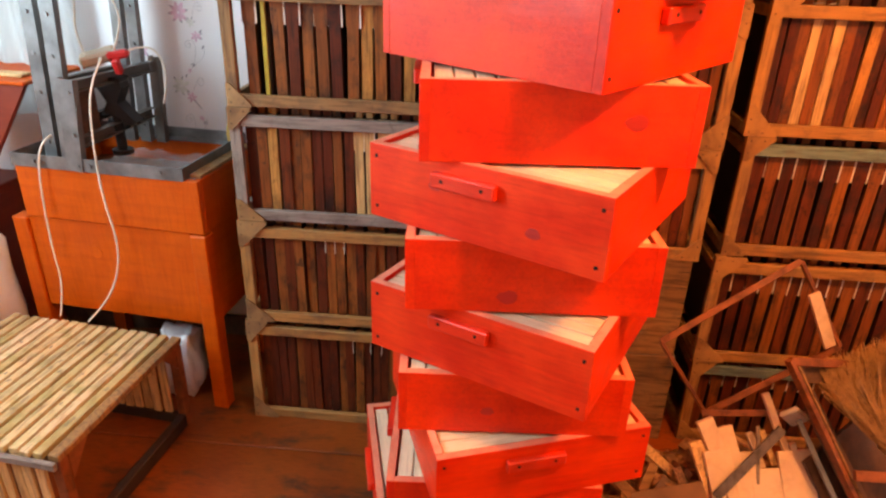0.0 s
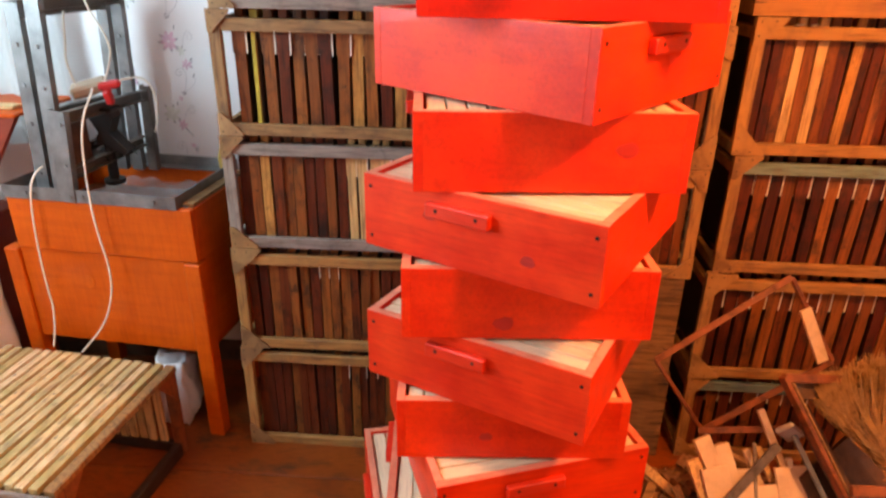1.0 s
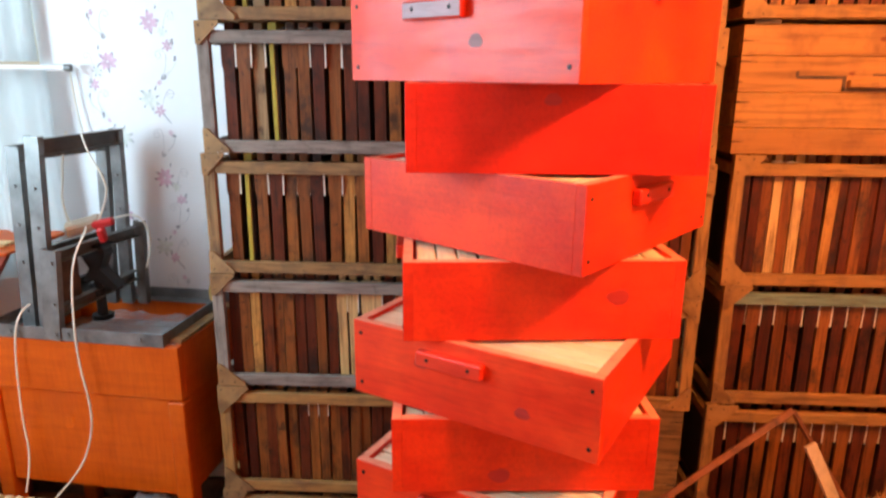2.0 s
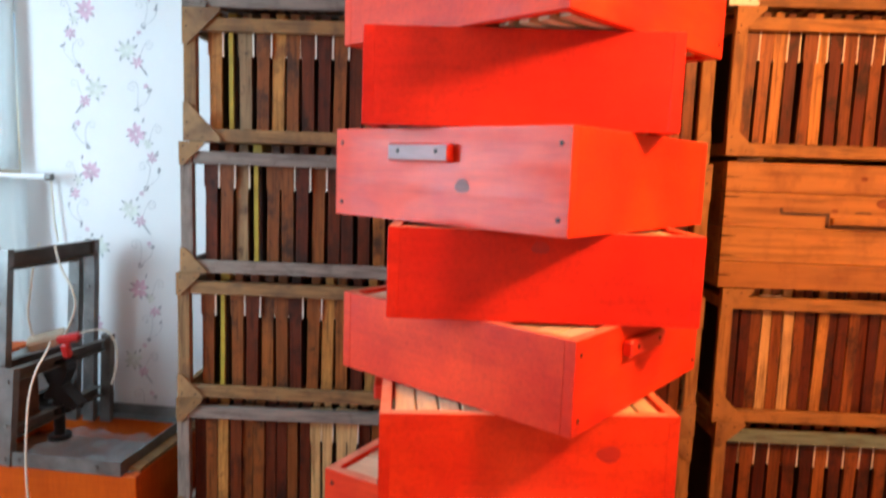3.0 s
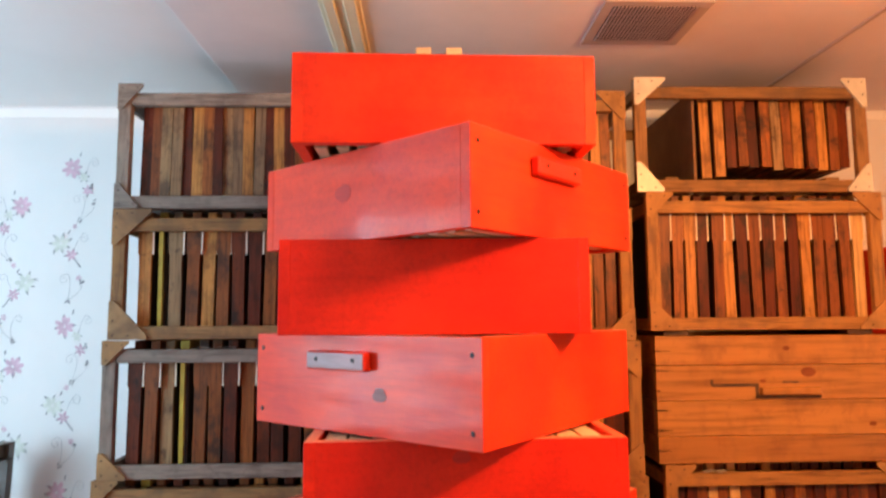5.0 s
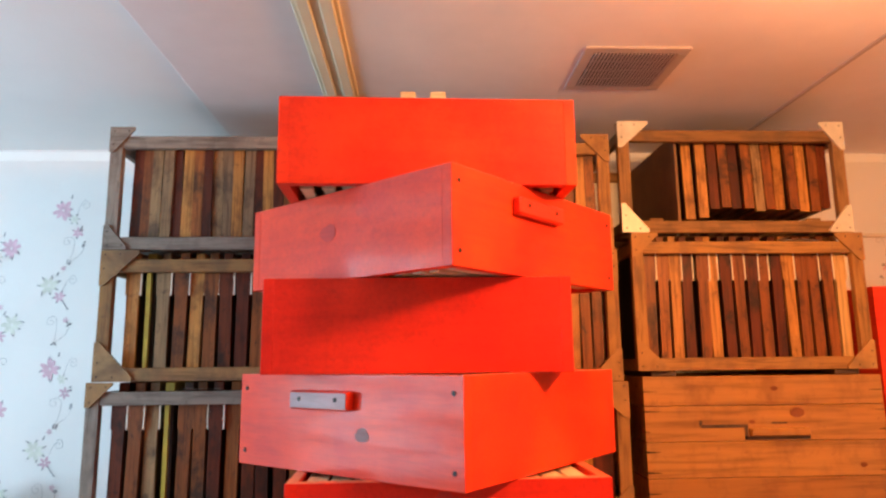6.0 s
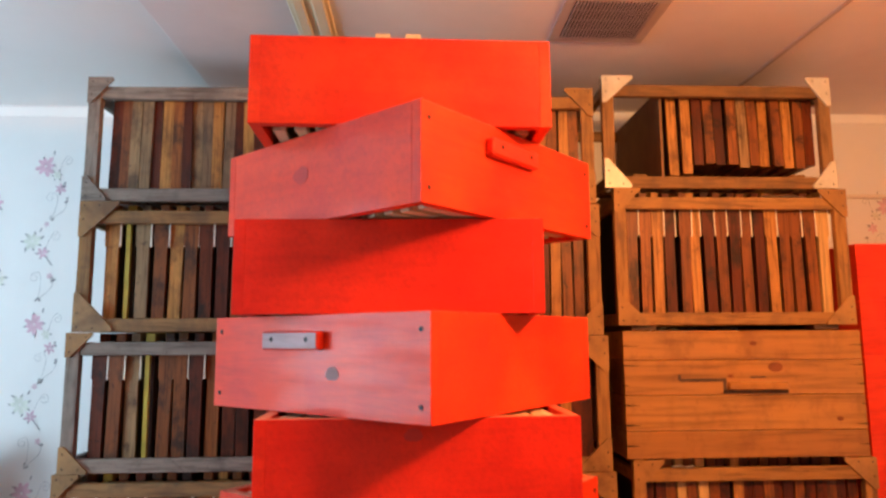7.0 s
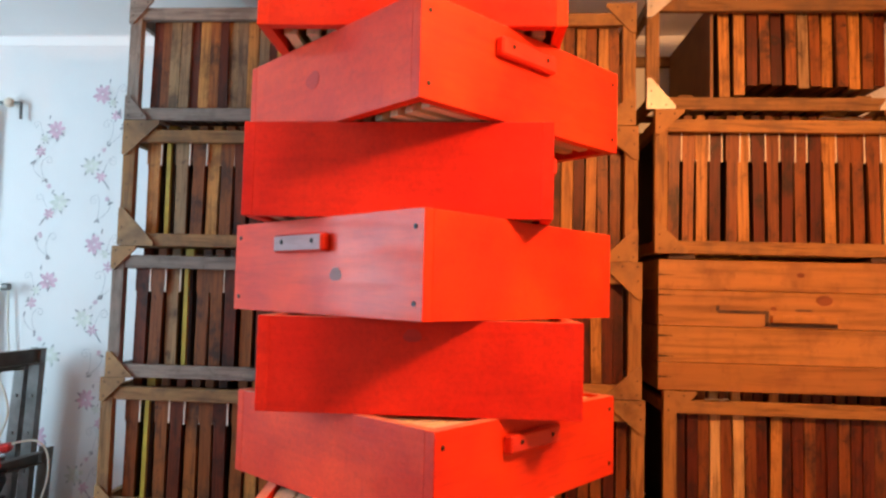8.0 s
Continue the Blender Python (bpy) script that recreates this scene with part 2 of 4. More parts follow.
def floor_material():
    """Worn red-brown floor paint: scuffs, dark dirt, scratches and rubbed patches."""
    m = Mat("painted_floor", 0.3)
    v = m.coords((1, 1, 1), False)
    big = m.noise(v, 2.2, 6, 0.65)
    fine = m.noise(m.coords((3, 30, 3), False), 3.0, 5)
    col = m.ramp(big, [(0.3, (0.15, 0.026, 0.004)), (0.55, (0.27, 0.054, 0.007)), (0.75, (0.34, 0.074, 0.010))])
    col = m.mix(0.5, col, m.ramp(m.noise(m.coords((14, 50, 14), False), 2.0, 6, 0.7), [(0.32, (0.5, 0.44, 0.42)), (0.55, (1, 1, 1))]), "MULTIPLY")
    dirt = m.ramp(m.noise(m.coords((3, 7, 3), False), 1.3, 8, 0.7), [(0.52, (0, 0, 0)), (0.64, (0.8, 0.8, 0.8))])
    col = m.mix(dirt, col, (0.045, 0.020, 0.012))
    scar = m.ramp(m.noise(m.coords((2, 34, 2), False), 1.6, 7, 0.75, 1.2), [(0.66, (0, 0, 0)), (0.72, (0.7, 0.7, 0.7))])
    m.base(m.mix(scar, col, (0.025, 0.012, 0.008)))
    m.bump(fine, 0.25, 0.002)
    m.rough(m.noise(m.coords((4, 9, 4), False), 1.5, 6, 0.7), 0.20, 0.55)
    return m.m


FLOOR = floor_material()


def curtain_material():
    m = Mat("net_curtain", 0.8)
    m.base((0.66, 0.68, 0.68))
    m.b.inputs["Transmission Weight"].default_value = 0.0
    tr = m.node("ShaderNodeBsdfTranslucent")
    tr.inputs[0].default_value = (0.8, 0.84, 0.85, 1)
    mx = m.node("ShaderNodeMixShader")
    mx.inputs[0].default_value = 0.45
    m.link(m.b.outputs[0], mx.inputs[1])
    m.link(tr.outputs[0], mx.inputs[2])
    m.link(mx.outputs[0], m.t.nodes["Material Output"].inputs[0])
    return m.m


CURTAIN = curtain_material()
for mat, level in ((ORANGE, 0.2), (OLD_DARK, 0.3), (RED, 0.27), (RED_SHADED, 0.22), (OLD, 0.35), (OLD_GOLD, 0.35), (OLD_GREY, 0.35), (SIENNA, 0.3), (FLOOR, 0.35), (CRATE, 0.35), (CRATE_V, 0.35)):
    mat.node_tree.nodes["Principled BSDF"].inputs["Specular IOR Level"].default_value = level

# ---- mesh tools ----


def block(bm, x0, x1, y0, y1, z0, z1, bevel=0.0, m=None):
    """A box between the given bounds, its edges chamfered."""
    r = bmesh.ops.create_cube(bm, size=1.0)
    vs = r["verts"]
    for v in vs:
        v.co = Vector(((x0 + x1) / 2 + v.co.x * (x1 - x0), (y0 + y1) / 2 + v.co.y * (y1 - y0), (z0 + z1) / 2 + v.co.z * (z1 - z0)))
    if bevel:
        es = list({e for v in vs for e in v.link_edges})
        r2 = bmesh.ops.bevel(bm, geom=es, offset=bevel, segments=1, affect="EDGES")
        vs = list({v for f in r2["faces"] for v in f.verts} | {v for v in vs if v.is_valid})
    if m:
        bmesh.ops.transform(bm, matrix=m, verts=vs)
    return bm


def blk(*a, **k):
    return block(bmesh.new(), *a, **k)


def prism(pts, y0, y1):
    """A plate: the outline pts in x and z, between two depths y."""
    bm = bmesh.new()
    a = [bm.verts.new((x, y0, z)) for x, z in pts]
    b = [bm.verts.new((x, y1, z)) for x, z in pts]
    n = len(pts)
    bm.faces.new(a)
    bm.faces.new(b[::-1])
    for i in range(n):
        bm.faces.new((a[i], b[i], b[(i + 1) % n], a[(i + 1) % n]))
    bmesh.ops.recalc_face_normals(bm, faces=bm.faces)
    return bm


def cyl(bm, p, q, r, seg=10):
    """A rod from p to q."""
    p, q = Vector(p), Vector(q)
    d = q - p
    m = Matrix.Translation((p + q) / 2) @ d.to_track_quat("Z", "Y").to_matrix().to_4x4()
    bmesh.ops.create_cone(bm, cap_ends=True, segments=seg, radius1=r, radius2=r, depth=d.length, matrix=m)
    return bm


def mesh_of(bm, name, material):
    me = bpy.data.meshes.new(name)
    bm.to_mesh(me)
    bm.free()
    me.materials.append(material)
    return me


def part(name, bm, material, parent, label="", m=None):
    """One mesh object under a thing or a part; bm may be a mesh that is shared."""
    me = bm if isinstance(bm, bpy.types.Mesh) else mesh_of(bm, name, material)
    ob = new(name, me)
    ob.parent = parent
    if m is not None:
        ob.matrix_basis = m
    if label:
        ob["label"] = label
    return ob


def thing(name, label, category, m=None, group="", kind=""):
    ob = new(name)
    ob.empty_display_size = 0.1
    if m is not None:
        ob.matrix_basis = m
    return tagged(ob, label, category, group, kind)


def solid(name, bm, material, label, category, m=None, group="", kind=""):
    ob = new(name, mesh_of(bm, name, material))
    if m is not None:
        ob.matrix_basis = m
    return tagged(ob, label, category, group, kind)


def tube(name, pts, r, material, parent=None):
    cu = bpy.data.curves.new(name, "CURVE")
    cu.dimensions, cu.bevel_depth, cu.bevel_resolution = "3D", r, 2
    sp = cu.splines.new("NURBS")
    sp.points.add(len(pts) - 1)
    for p, c in zip(sp.points, pts):
        p.co = (*c, 1)
    sp.use_endpoint_u, sp.order_u, sp.resolution_u = True, 3, 6
    cu.materials.append(material)
    tmp = bpy.data.objects.new(name, cu)
    me = bpy.data.meshes.new_from_object(tmp)
    bpy.data.objects.remove(tmp)
    ob = new(name, me)
    ob.parent = parent
    return ob


# ---- the room ----
X0, X1, Y0, Y1, H = -2.10, 2.60, -1.90, 2.325, 2.575
floor = solid("floor", blk(X0 - 0.2, X1 + 0.2, Y0 - 0.2, Y1 + 0.2, -0.12, -0.006), DARK_WOOD, "red-brown painted floor of hardboard sheets", "floor", kind="structure")
for fx0, fx1 in ((X0, 0.30), (0.303, X1)):
    for fy0, fy1 in ((Y0, -0.72), (-0.717, 0.46), (0.463, 1.655), (1.658, Y1)):
        part("sheet", blk(fx0 + 0.001, fx1, fy0 + 0.001, fy1, -0.006, 0.0, 0.002), FLOOR, floor)


def wall(name, bm, mat, label):
    return solid(name, bm, mat, label, "wall", kind="structure")


bm = bmesh.new()
block(bm, -1.36, X1, Y1, Y1 + 0.2, 0, H)
block(bm, X0, -1.36, Y1, Y1 + 0.2, 0, 0.95)
block(bm, X0, -1.36, Y1, Y1 + 0.2, 2.30, H)
block(bm, X0, -1.98, Y1, Y1 + 0.2, 0.95, 2.30)
wall_north = wall("wall_north", bm, WALL, "white wallpapered wall with printed pink garlands")
bm = bmesh.new()
block(bm, X0 - 0.2, X0, Y0 - 0.2, 0.15, 0, H)
block(bm, X0 - 0.2, X0, 1.40, Y1 + 0.2, 0, H)
block(bm, X0 - 0.2, X0, 0.15, 1.40, 0, 1.25)
block(bm, X0 - 0.2, X0, 0.15, 1.40, 2.45, H)
wall("wall_west", bm, WALL, "white wallpapered wall with a window opening")
wall("wall_east", blk(X1, X1 + 0.2, Y0 - 0.2, Y1 + 0.2, 0, H), PLASTER, "cream plastered wall")
wall("wall_south", blk(X0, X1, Y0 - 0.2, Y0, 0, H), PLASTER, "cream plastered wall")
bm = bmesh.new()
block(bm, X0 - 0.2, -0.378, Y0 - 0.2, Y1 + 0.2, H, H + 0.12)
solid("ceiling", bm, CEIL_WHITE, "white painted ceiling", "ceiling", kind="structure")
bm = bmesh.new()
block(bm, -0.376, 1.294, Y0 - 0.2, Y1 + 0.2, H - 0.006, H + 0.12, 0.003)
block(bm, 1.299, X1 + 0.2, Y0 - 0.2, Y1 + 0.2, H - 0.005, H + 0.12, 0.003)
solid("ceiling_panels", bm, CEIL_BEIGE, "pinkish beige ceiling panels with a joint", "ceiling", kind="structure")
solid("trim_joint", blk(1.289, 1.304, Y0, Y1, H - 0.010, H - 0.0055, 0.002), GRILLE, "thin plastic joint strip on the ceiling", "trim", kind="structure")
bm = bmesh.new()
block(bm, -0.027, 0.070, Y0, Y1, H - 0.014, H - 0.006, 0.003)
block(bm, -0.016, 0.012, Y0, Y1, H - 0.020, H - 0.014, 0.003)
block(bm, 0.030, 0.060, Y0, Y1, H - 0.020, H - 0.014, 0.003)
solid("trim_moulding", bm, MOULD, "cream ribbed moulding strip across the ceiling", "moulding", kind="structure")
bm = bmesh.new()
block(bm, X0, X1, Y1 - 0.003, Y1, H - 0.040, H - 0.0065, 0.001)
solid("trim_border", bm, CEIL_WHITE, "pale border strip under the ceiling", "trim", kind="structure")

solid("trim_rail", blk(1.54, X1, Y1 - 0.012, Y1, 2.261, 2.275, 0.003), PLASTER, "thin cream rail along the wallpapered wall", "trim", kind="structure")

# windows
for name, mk in (("window_1", Matrix.Translation((X0 - 0.10, 0.775, 1.25)) @ pose(0, 0, 0, 0, 0, 90)), ("window_2", Matrix.Translation((-1.67, Y1 + 0.10, 0.95)))):
    w2, hh = (0.625, 1.2) if name == "window_1" else (0.31, 1.35)
    win = thing(name, "white wooden window with a cross of glazing bars", "window", mk, kind="structure")
    bm = bmesh.new()
    block(bm, -w2, -w2 + 0.06, -0.03, 0.03, 0, hh, 0.004)
    block(bm, w2 - 0.06, w2, -0.03, 0.03, 0, hh, 0.004)
    block(bm, -w2 + 0.06, w2 - 0.06, -0.03, 0.03, 0, 0.06, 0.004)
    block(bm, -w2 + 0.06, w2 - 0.06, -0.03, 0.03, hh - 0.06, hh, 0.004)
    part("window_frame", bm, GLASS_WHITE, win)
    bm = bmesh.new()
    block(bm, -0.025, 0.025, -0.02, 0.02, 0.06, hh - 0.06, 0.004)
    part("mullion", bm, GLASS_WHITE, win)

# vent grille in the ceiling
vent = thing("ceiling_vent", "square plastic ventilation grille set in the ceiling", "vent", pose(0.750, 1.635, H - 0.006))
part("backing", blk(-0.10, 0.10, -0.095, 0.095, -0.004, -0.0005), DUCT, vent)
bm = bmesh.new()
for a, b, c, d in ((-0.127, 0.127, -0.122, -0.095), (-0.127, 0.127, 0.095, 0.122), (-0.127, -0.10, -0.095, 0.095), (0.10, 0.127, -0.095, 0.095)):
    block(bm, a, b, c, d, -0.006, -0.0005, 0.002)
part("frame", bm, GRILLE, vent)
slat_me = mesh_of(blk(-0.0014, 0.0014, -0.095, 0.095, -0.0085, -0.0042), "slat", GRILLE)
for i in range(23):
    part("slat", slat_me, GRILLE, vent, m=pose(-0.0957 + i * 0.0087, 0, 0))
for i in range(3):
    part("crossbar", blk(-0.10, 0.10, -0.0010, 0.0010, -0.0060, -0.0045), GRILLE, vent, m=pose(0, -0.05 + 0.05 * i, 0))

# Added strip that darkens the shaded foot of the wall; no baseboard known.
solid("baseboard", blk(-1.96, 1.50, Y1 - 0.020, Y1 - 0.001, 0.001, 0.095, 0.004), DARK_WOOD, "dark brown strip added along the foot of the wallpapered wall", "baseboard", kind="structure")

# printed garlands on the wallpaper
rng = random.Random(4)
PRINT = {k: bmesh.new() for k in ("pink", "pale", "vine", "leaf")}


def oval(bm, x, z, a, b, ang, n=8, y=-0.0012):
    c, s = math.cos(ang), math.sin(ang)
    bm.faces.new([bm.verts.new((x + a * math.cos(t) * c - b * math.sin(t) * s, y, z + a * math.cos(t) * s + b * math.sin(t) * c)) for t in (2 * math.pi * i / n for i in range(n))])


def ribbon(bm, pts, w, y=-0.0008):
    prev = None
    for i, (x, z) in enumerate(pts):
        x2, z2 = pts[min(i + 1, len(pts) - 1)]
        x1, z1 = pts[max(i - 1, 0)]
        d = math.hypot(x2 - x1, z2 - z1) or 1
        nx, nz = -(z2 - z1) / d * w / 2, (x2 - x1) / d * w / 2
        cur = (bm.verts.new((x + nx, y, z + nz)), bm.verts.new((x - nx, y, z - nz)))
        if prev:
            bm.faces.new((prev[0], prev[1], cur[1], cur[0]))
        prev = cur


def stroke(x, z, ln, ang, w=0.0026, k=0):
    oval(PRINT["leaf"], x, z, ln, w, ang, 6, -0.0022 - 0.00003 * k)


def flower(x, z, r, key, petals=7, turn=0.3, marks=0.5):
    """A printed blossom: broad pointed petals, dark brush strokes at the tips of some."""
    for i in range(petals):
        a = 2 * math.pi * i / petals + turn + rng.uniform(-0.12, 0.12)
        q = r * rng.uniform(0.88, 1.08)
        oval(PRINT[key], x + math.cos(a) * q * 0.55, z + math.sin(a) * q * 0.58, q * 0.48, q * 0.22, a, y=-0.0012 - 0.00005 * i)
        if rng.random() < marks:
            stroke(x + math.cos(a) * q * 0.96, z + math.sin(a) * q * 0.96, q * rng.uniform(0.16, 0.26), a + rng.uniform(-0.6, 0.6), 0.0024, i)


def curl(x, z, r, turn, a0, tail):
    """A thin spiral that runs out into a bent stem towards the point tail."""
    pts = [(x + r * (0.28 + 0.72 * t) * math.cos(a0 + turn * t * 6.8), z + r * (0.28 + 0.72 * t) * math.sin(a0 + turn * t * 6.8)) for t in (i / 18 for i in range(19))]
    px, pz = pts[-1]
    dx, dz = px - pts[-2][0], pz - pts[-2][1]
    ln = math.hypot(tail[0] - px, tail[1] - pz) / (math.hypot(dx, dz) or 1) * 0.5
    cx, cz = px + dx * ln, pz + dz * ln
    for i in range(1, 11):
        t = i / 10
        pts.append((px * (1 - t) ** 2 + 2 * cx * t * (1 - t) + tail[0] * t * t, pz * (1 - t) ** 2 + 2 * cz * t * (1 - t) + tail[1] * t * t))
    ribbon(PRINT["vine"], pts, 0.0017)


def cluster(x, z, n=3):
    for k in range(n):
        stroke(x + rng.uniform(-0.007, 0.007), z + rng.uniform(-0.007, 0.007), rng.uniform(0.004, 0.0075), rng.uniform(0.4, 1.4), 0.0026, k)


def garland(x, z, side):
    """One repeat of the print, 0.53 m high, with its large flower at (x, z)."""
    def at(dx, dz):
        return x + side * dx, z + dz

    flower(*at(0, 0), 0.034, "pink", 8, 0.2, 0.6)
    stroke(*at(0.026, 0.047), 0.009, 1.4)
    curl(*at(0.073, 0.018), 0.014, side, 0.5, at(0.046, -0.022))
    flower(*at(0.040, -0.031), 0.017, "pale", 6, 0.1, 0.7)
    flower(*at(0.054, -0.077), 0.020, "pink", 6, 0.5, 0.3)
    cluster(*at(0.068, -0.064))
    curl(*at(0.022, -0.108), 0.015, -side, 2.0, at(0.032, -0.176))
    cluster(*at(0.080, -0.116), 4)
    ribbon(PRINT["vine"], [at(0.078 - 0.046 * t + 0.014 * math.sin(math.pi * t), -0.12 - 0.058 * t) for t in (i / 8 for i in range(9))], 0.0017)
    cluster(*at(0.032, -0.179), 4)
    flower(*at(0.016, -0.198), 0.010, "pink", 5, 0.8, 0.0)
    stroke(*at(0.0, -0.217), 0.009, 1.1)
    flower(*at(-0.026, -0.255), 0.034, "pale", 7, 0.4, 0.9)
    curl(*at(0.048, -0.239), 0.015, side, 0.3, at(0.020, -0.270))
    flower(*at(0.010, -0.294), 0.020, "pink", 6, 0.2, 0.4)
    for k in range(4):
        stroke(*at(0.022 + 0.006 * k, -0.308 - 0.008 * k), 0.006, -0.7 * side, 0.0024, k)
    curl(*at(-0.010, -0.376), 0.015, -side, 2.4, at(0.006, -0.444))
    flower(*at(0.038, -0.370), 0.011, "pink", 5, 0.1, 0.0)
    cluster(*at(0.050, -0.383), 4)
    ribbon(PRINT["vine"], [at(0.050 - 0.044 * t + 0.012 * math.sin(math.pi * t), -0.388 - 0.056 * t) for t in (i / 8 for i in range(9))], 0.0017)
    cluster(*at(0.006, -0.447), 4)


for x0 in (-1.50, -0.97, 1.56, 2.09):
    for k in range(-1, 5):
        z = 2.362 - 0.53 * k
        if z - 0.53 > 0.2 and z < H - 0.06:
            if -1.36 < x0 < 2.4:
                garland(x0, z, 1)
            if x0 - 0.16 > -1.34:
                garland(x0 - 0.16, z - 0.13, -1)
for key, mat in (("pink", PETAL), ("pale", PETAL_PALE), ("vine", VINE), ("leaf", LEAF)):
    bmesh.ops.recalc_face_normals(PRINT[key], faces=PRINT[key].faces)
    ob = part("print_" + key, PRINT[key], mat, wall_north, m=pose(0, Y1, 0))
    ob["kind"] = "stuff"

# ---- hive frames ----


def side_bar_mesh(w_top, w_low, z_step, h, mat, d=0.010):
    return mesh_of(prism([(-w_low / 2, 0), (w_low / 2, 0), (w_low / 2, z_step - 0.008), (w_top / 2, z_step), (w_top / 2, h), (-w_top / 2, h), (-w_top / 2, z_step), (-w_low / 2, z_step - 0.008)], 0, d), "side_bar", mat)


FH = 0.300
BARS = {}
TONES = {"old": OLD, "dark": OLD_DARK, "gold": OLD_GOLD, "grey": OLD_GREY, "pale": PALE, "yellow": YELLOW}
for key, mat in TONES.items():
    BARS[key, "h"] = side_bar_mesh(0.0388, 0.0312, 0.205, FH - 0.012, mat)
    BARS[key, "s"] = side_bar_mesh(0.0272, 0.0272, 0.205, FH - 0.012, mat)
    BARS[key, "n"] = side_bar_mesh(0.0305, 0.0305, 0.205, FH - 0.012, mat)
TOP_ME = {k: mesh_of(blk(-0.0125, 0.0125, 0.016, 0.449, FH - 0.012, FH + 0.010, 0.002), "top_bar", m) for k, m in TONES.items()}
BARS["yellow", "h"] = BARS["yellow", "s"] = BARS["yellow", "n"] = side_bar_mesh(0.011, 0.011, 0.205, FH - 0.012, YELLOW)
SPACER = mesh_of(blk(0.0192, 0.0226, -0.001, 0.004, 0.200, 0.284), "spacer", SPACER_MAT)
SPACER_NARROW = mesh_of(blk(0.0133, 0.0157, -0.001, 0.004, 0.215, 0.284), "spacer", SPACER_MAT)
LOW_ME = mesh_of(blk(-0.010, 0.010, 0.010, 0.425, 0.0, 0.010), "bottom_bar", OLD)
COMB_ME = mesh_of(blk(-0.0115, 0.0115, 0.016, 0.419, 0.011, FH - 0.013), "comb", WAX)
FRAME_LABEL = "old wooden hive frame with dark comb, hanging in a crate"


def hive_frame(m, tone="old", cut="h", group="hive frames in the crates", tick=False):
    f = thing("honeycomb", {"old": FRAME_LABEL, "dark": "dark propolis-stained wooden hive frame hanging in a crate", "gold": "honey-coloured wooden hive frame hanging in a crate", "grey": "weathered grey-brown hive frame hanging in a crate", "pale": "pale new-wood hive frame hanging in a crate", "yellow": "hive frame with a yellow-painted side bar in a crate"}[tone], "honeycomb", m, group)
    part("top_bar", TOP_ME[tone], None, f)
    part("side_bar", BARS[tone, cut], None, f)
    part("side_bar", BARS["old", cut], None, f, m=pose(0, 0.425, 0))
    part("bottom_bar", LOW_ME, None, f)
    part("comb", COMB_ME, None, f)
    if cut == "h" and tone != "yellow":
        part("spacer", SPACER, None, f)
    if tick:
        part("spacer", SPACER_NARROW, None, f)
    return f


# ---- crates ----
CW, CH, CD = 0.660, 0.338, 0.455
G = 0.098


def crate_parts(c, rail, ply, w=CW, h=CH, top=None, gusset=G, rise=0.0235):
    """An open crate: four posts that stand proud of the top rails by rise, and triangular corner plates."""
    b = 0.034
    for y in (0.0, CD - 0.02):
        for x in (-w / 2, w / 2 - b):
            part("post", blk(x, x + b, y, y + 0.02, 0, h + rise, 0.002), {CRATE: CRATE_V, GREY_WOOD: GREY_V, HONEY_LIT: HONEY_LIT_V}.get(rail, rail), c)
        part("rail", blk(-w / 2 + b, w / 2 - b, y + 0.001, y + 0.019, 0.0, 0.034, 0.002), rail, c)
        part("rail", blk(-w / 2 + b, w / 2 - b, y + 0.001, y + 0.019, h - 0.034, h, 0.002), top if top and y == 0 else rail, c)
    for x in (-w / 2 + 0.001, w / 2 - 0.019):
        for z in (0.0, h - 0.034):
            part("side_rail", blk(x, x + 0.018, 0.02, CD - 0.02, z, z + 0.032, 0.002), rail, c)
    rg = random.Random(int(h * 1e4) + int(gusset * 1e4))
    for sx in (-1, 1):
        for lo in (0, 1):
            x, z = sx * w / 2, (0.0 if lo else h + rise)
            gw = gusset * rg.uniform(0.88, 1.16)
            dz = gusset * rg.uniform(0.9, 1.12) * (1 if lo else -1)
            g = part("gusset", prism([(x, z), (x - sx * gw, z), (x - sx * gw * 1.02, z + dz * 0.10), (x - sx * 0.012, z + dz), (x, z + dz)], -0.006, -0.0005), ply, c)
            for kx, kz in ((0.012, 0.012), (0.011, 0.048), (0.050, 0.011)):
                part("nail", NAIL, None, g, m=pose(x - sx * kx, -0.006, z + (kz if lo else -kz)))
    for y in (0.10, 0.30):
        part("slat", blk(-w / 2 + 0.019, w / 2 - 0.019, y, y + 0.05, 0.002, 0.010), rail, c)


bm = bmesh.new()
bmesh.ops.create_cone(bm, cap_ends=True, segments=8, radius1=0.0026, radius2=0.002, depth=0.002, matrix=pose(0, 0, 0, 90, 0, 0))
NAIL = mesh_of(bm, "nail", SCREW)


LETTER = {"m": "old", "d": "dark", "g": "gold", "w": "grey", "p": "pale", "y": "yellow"}


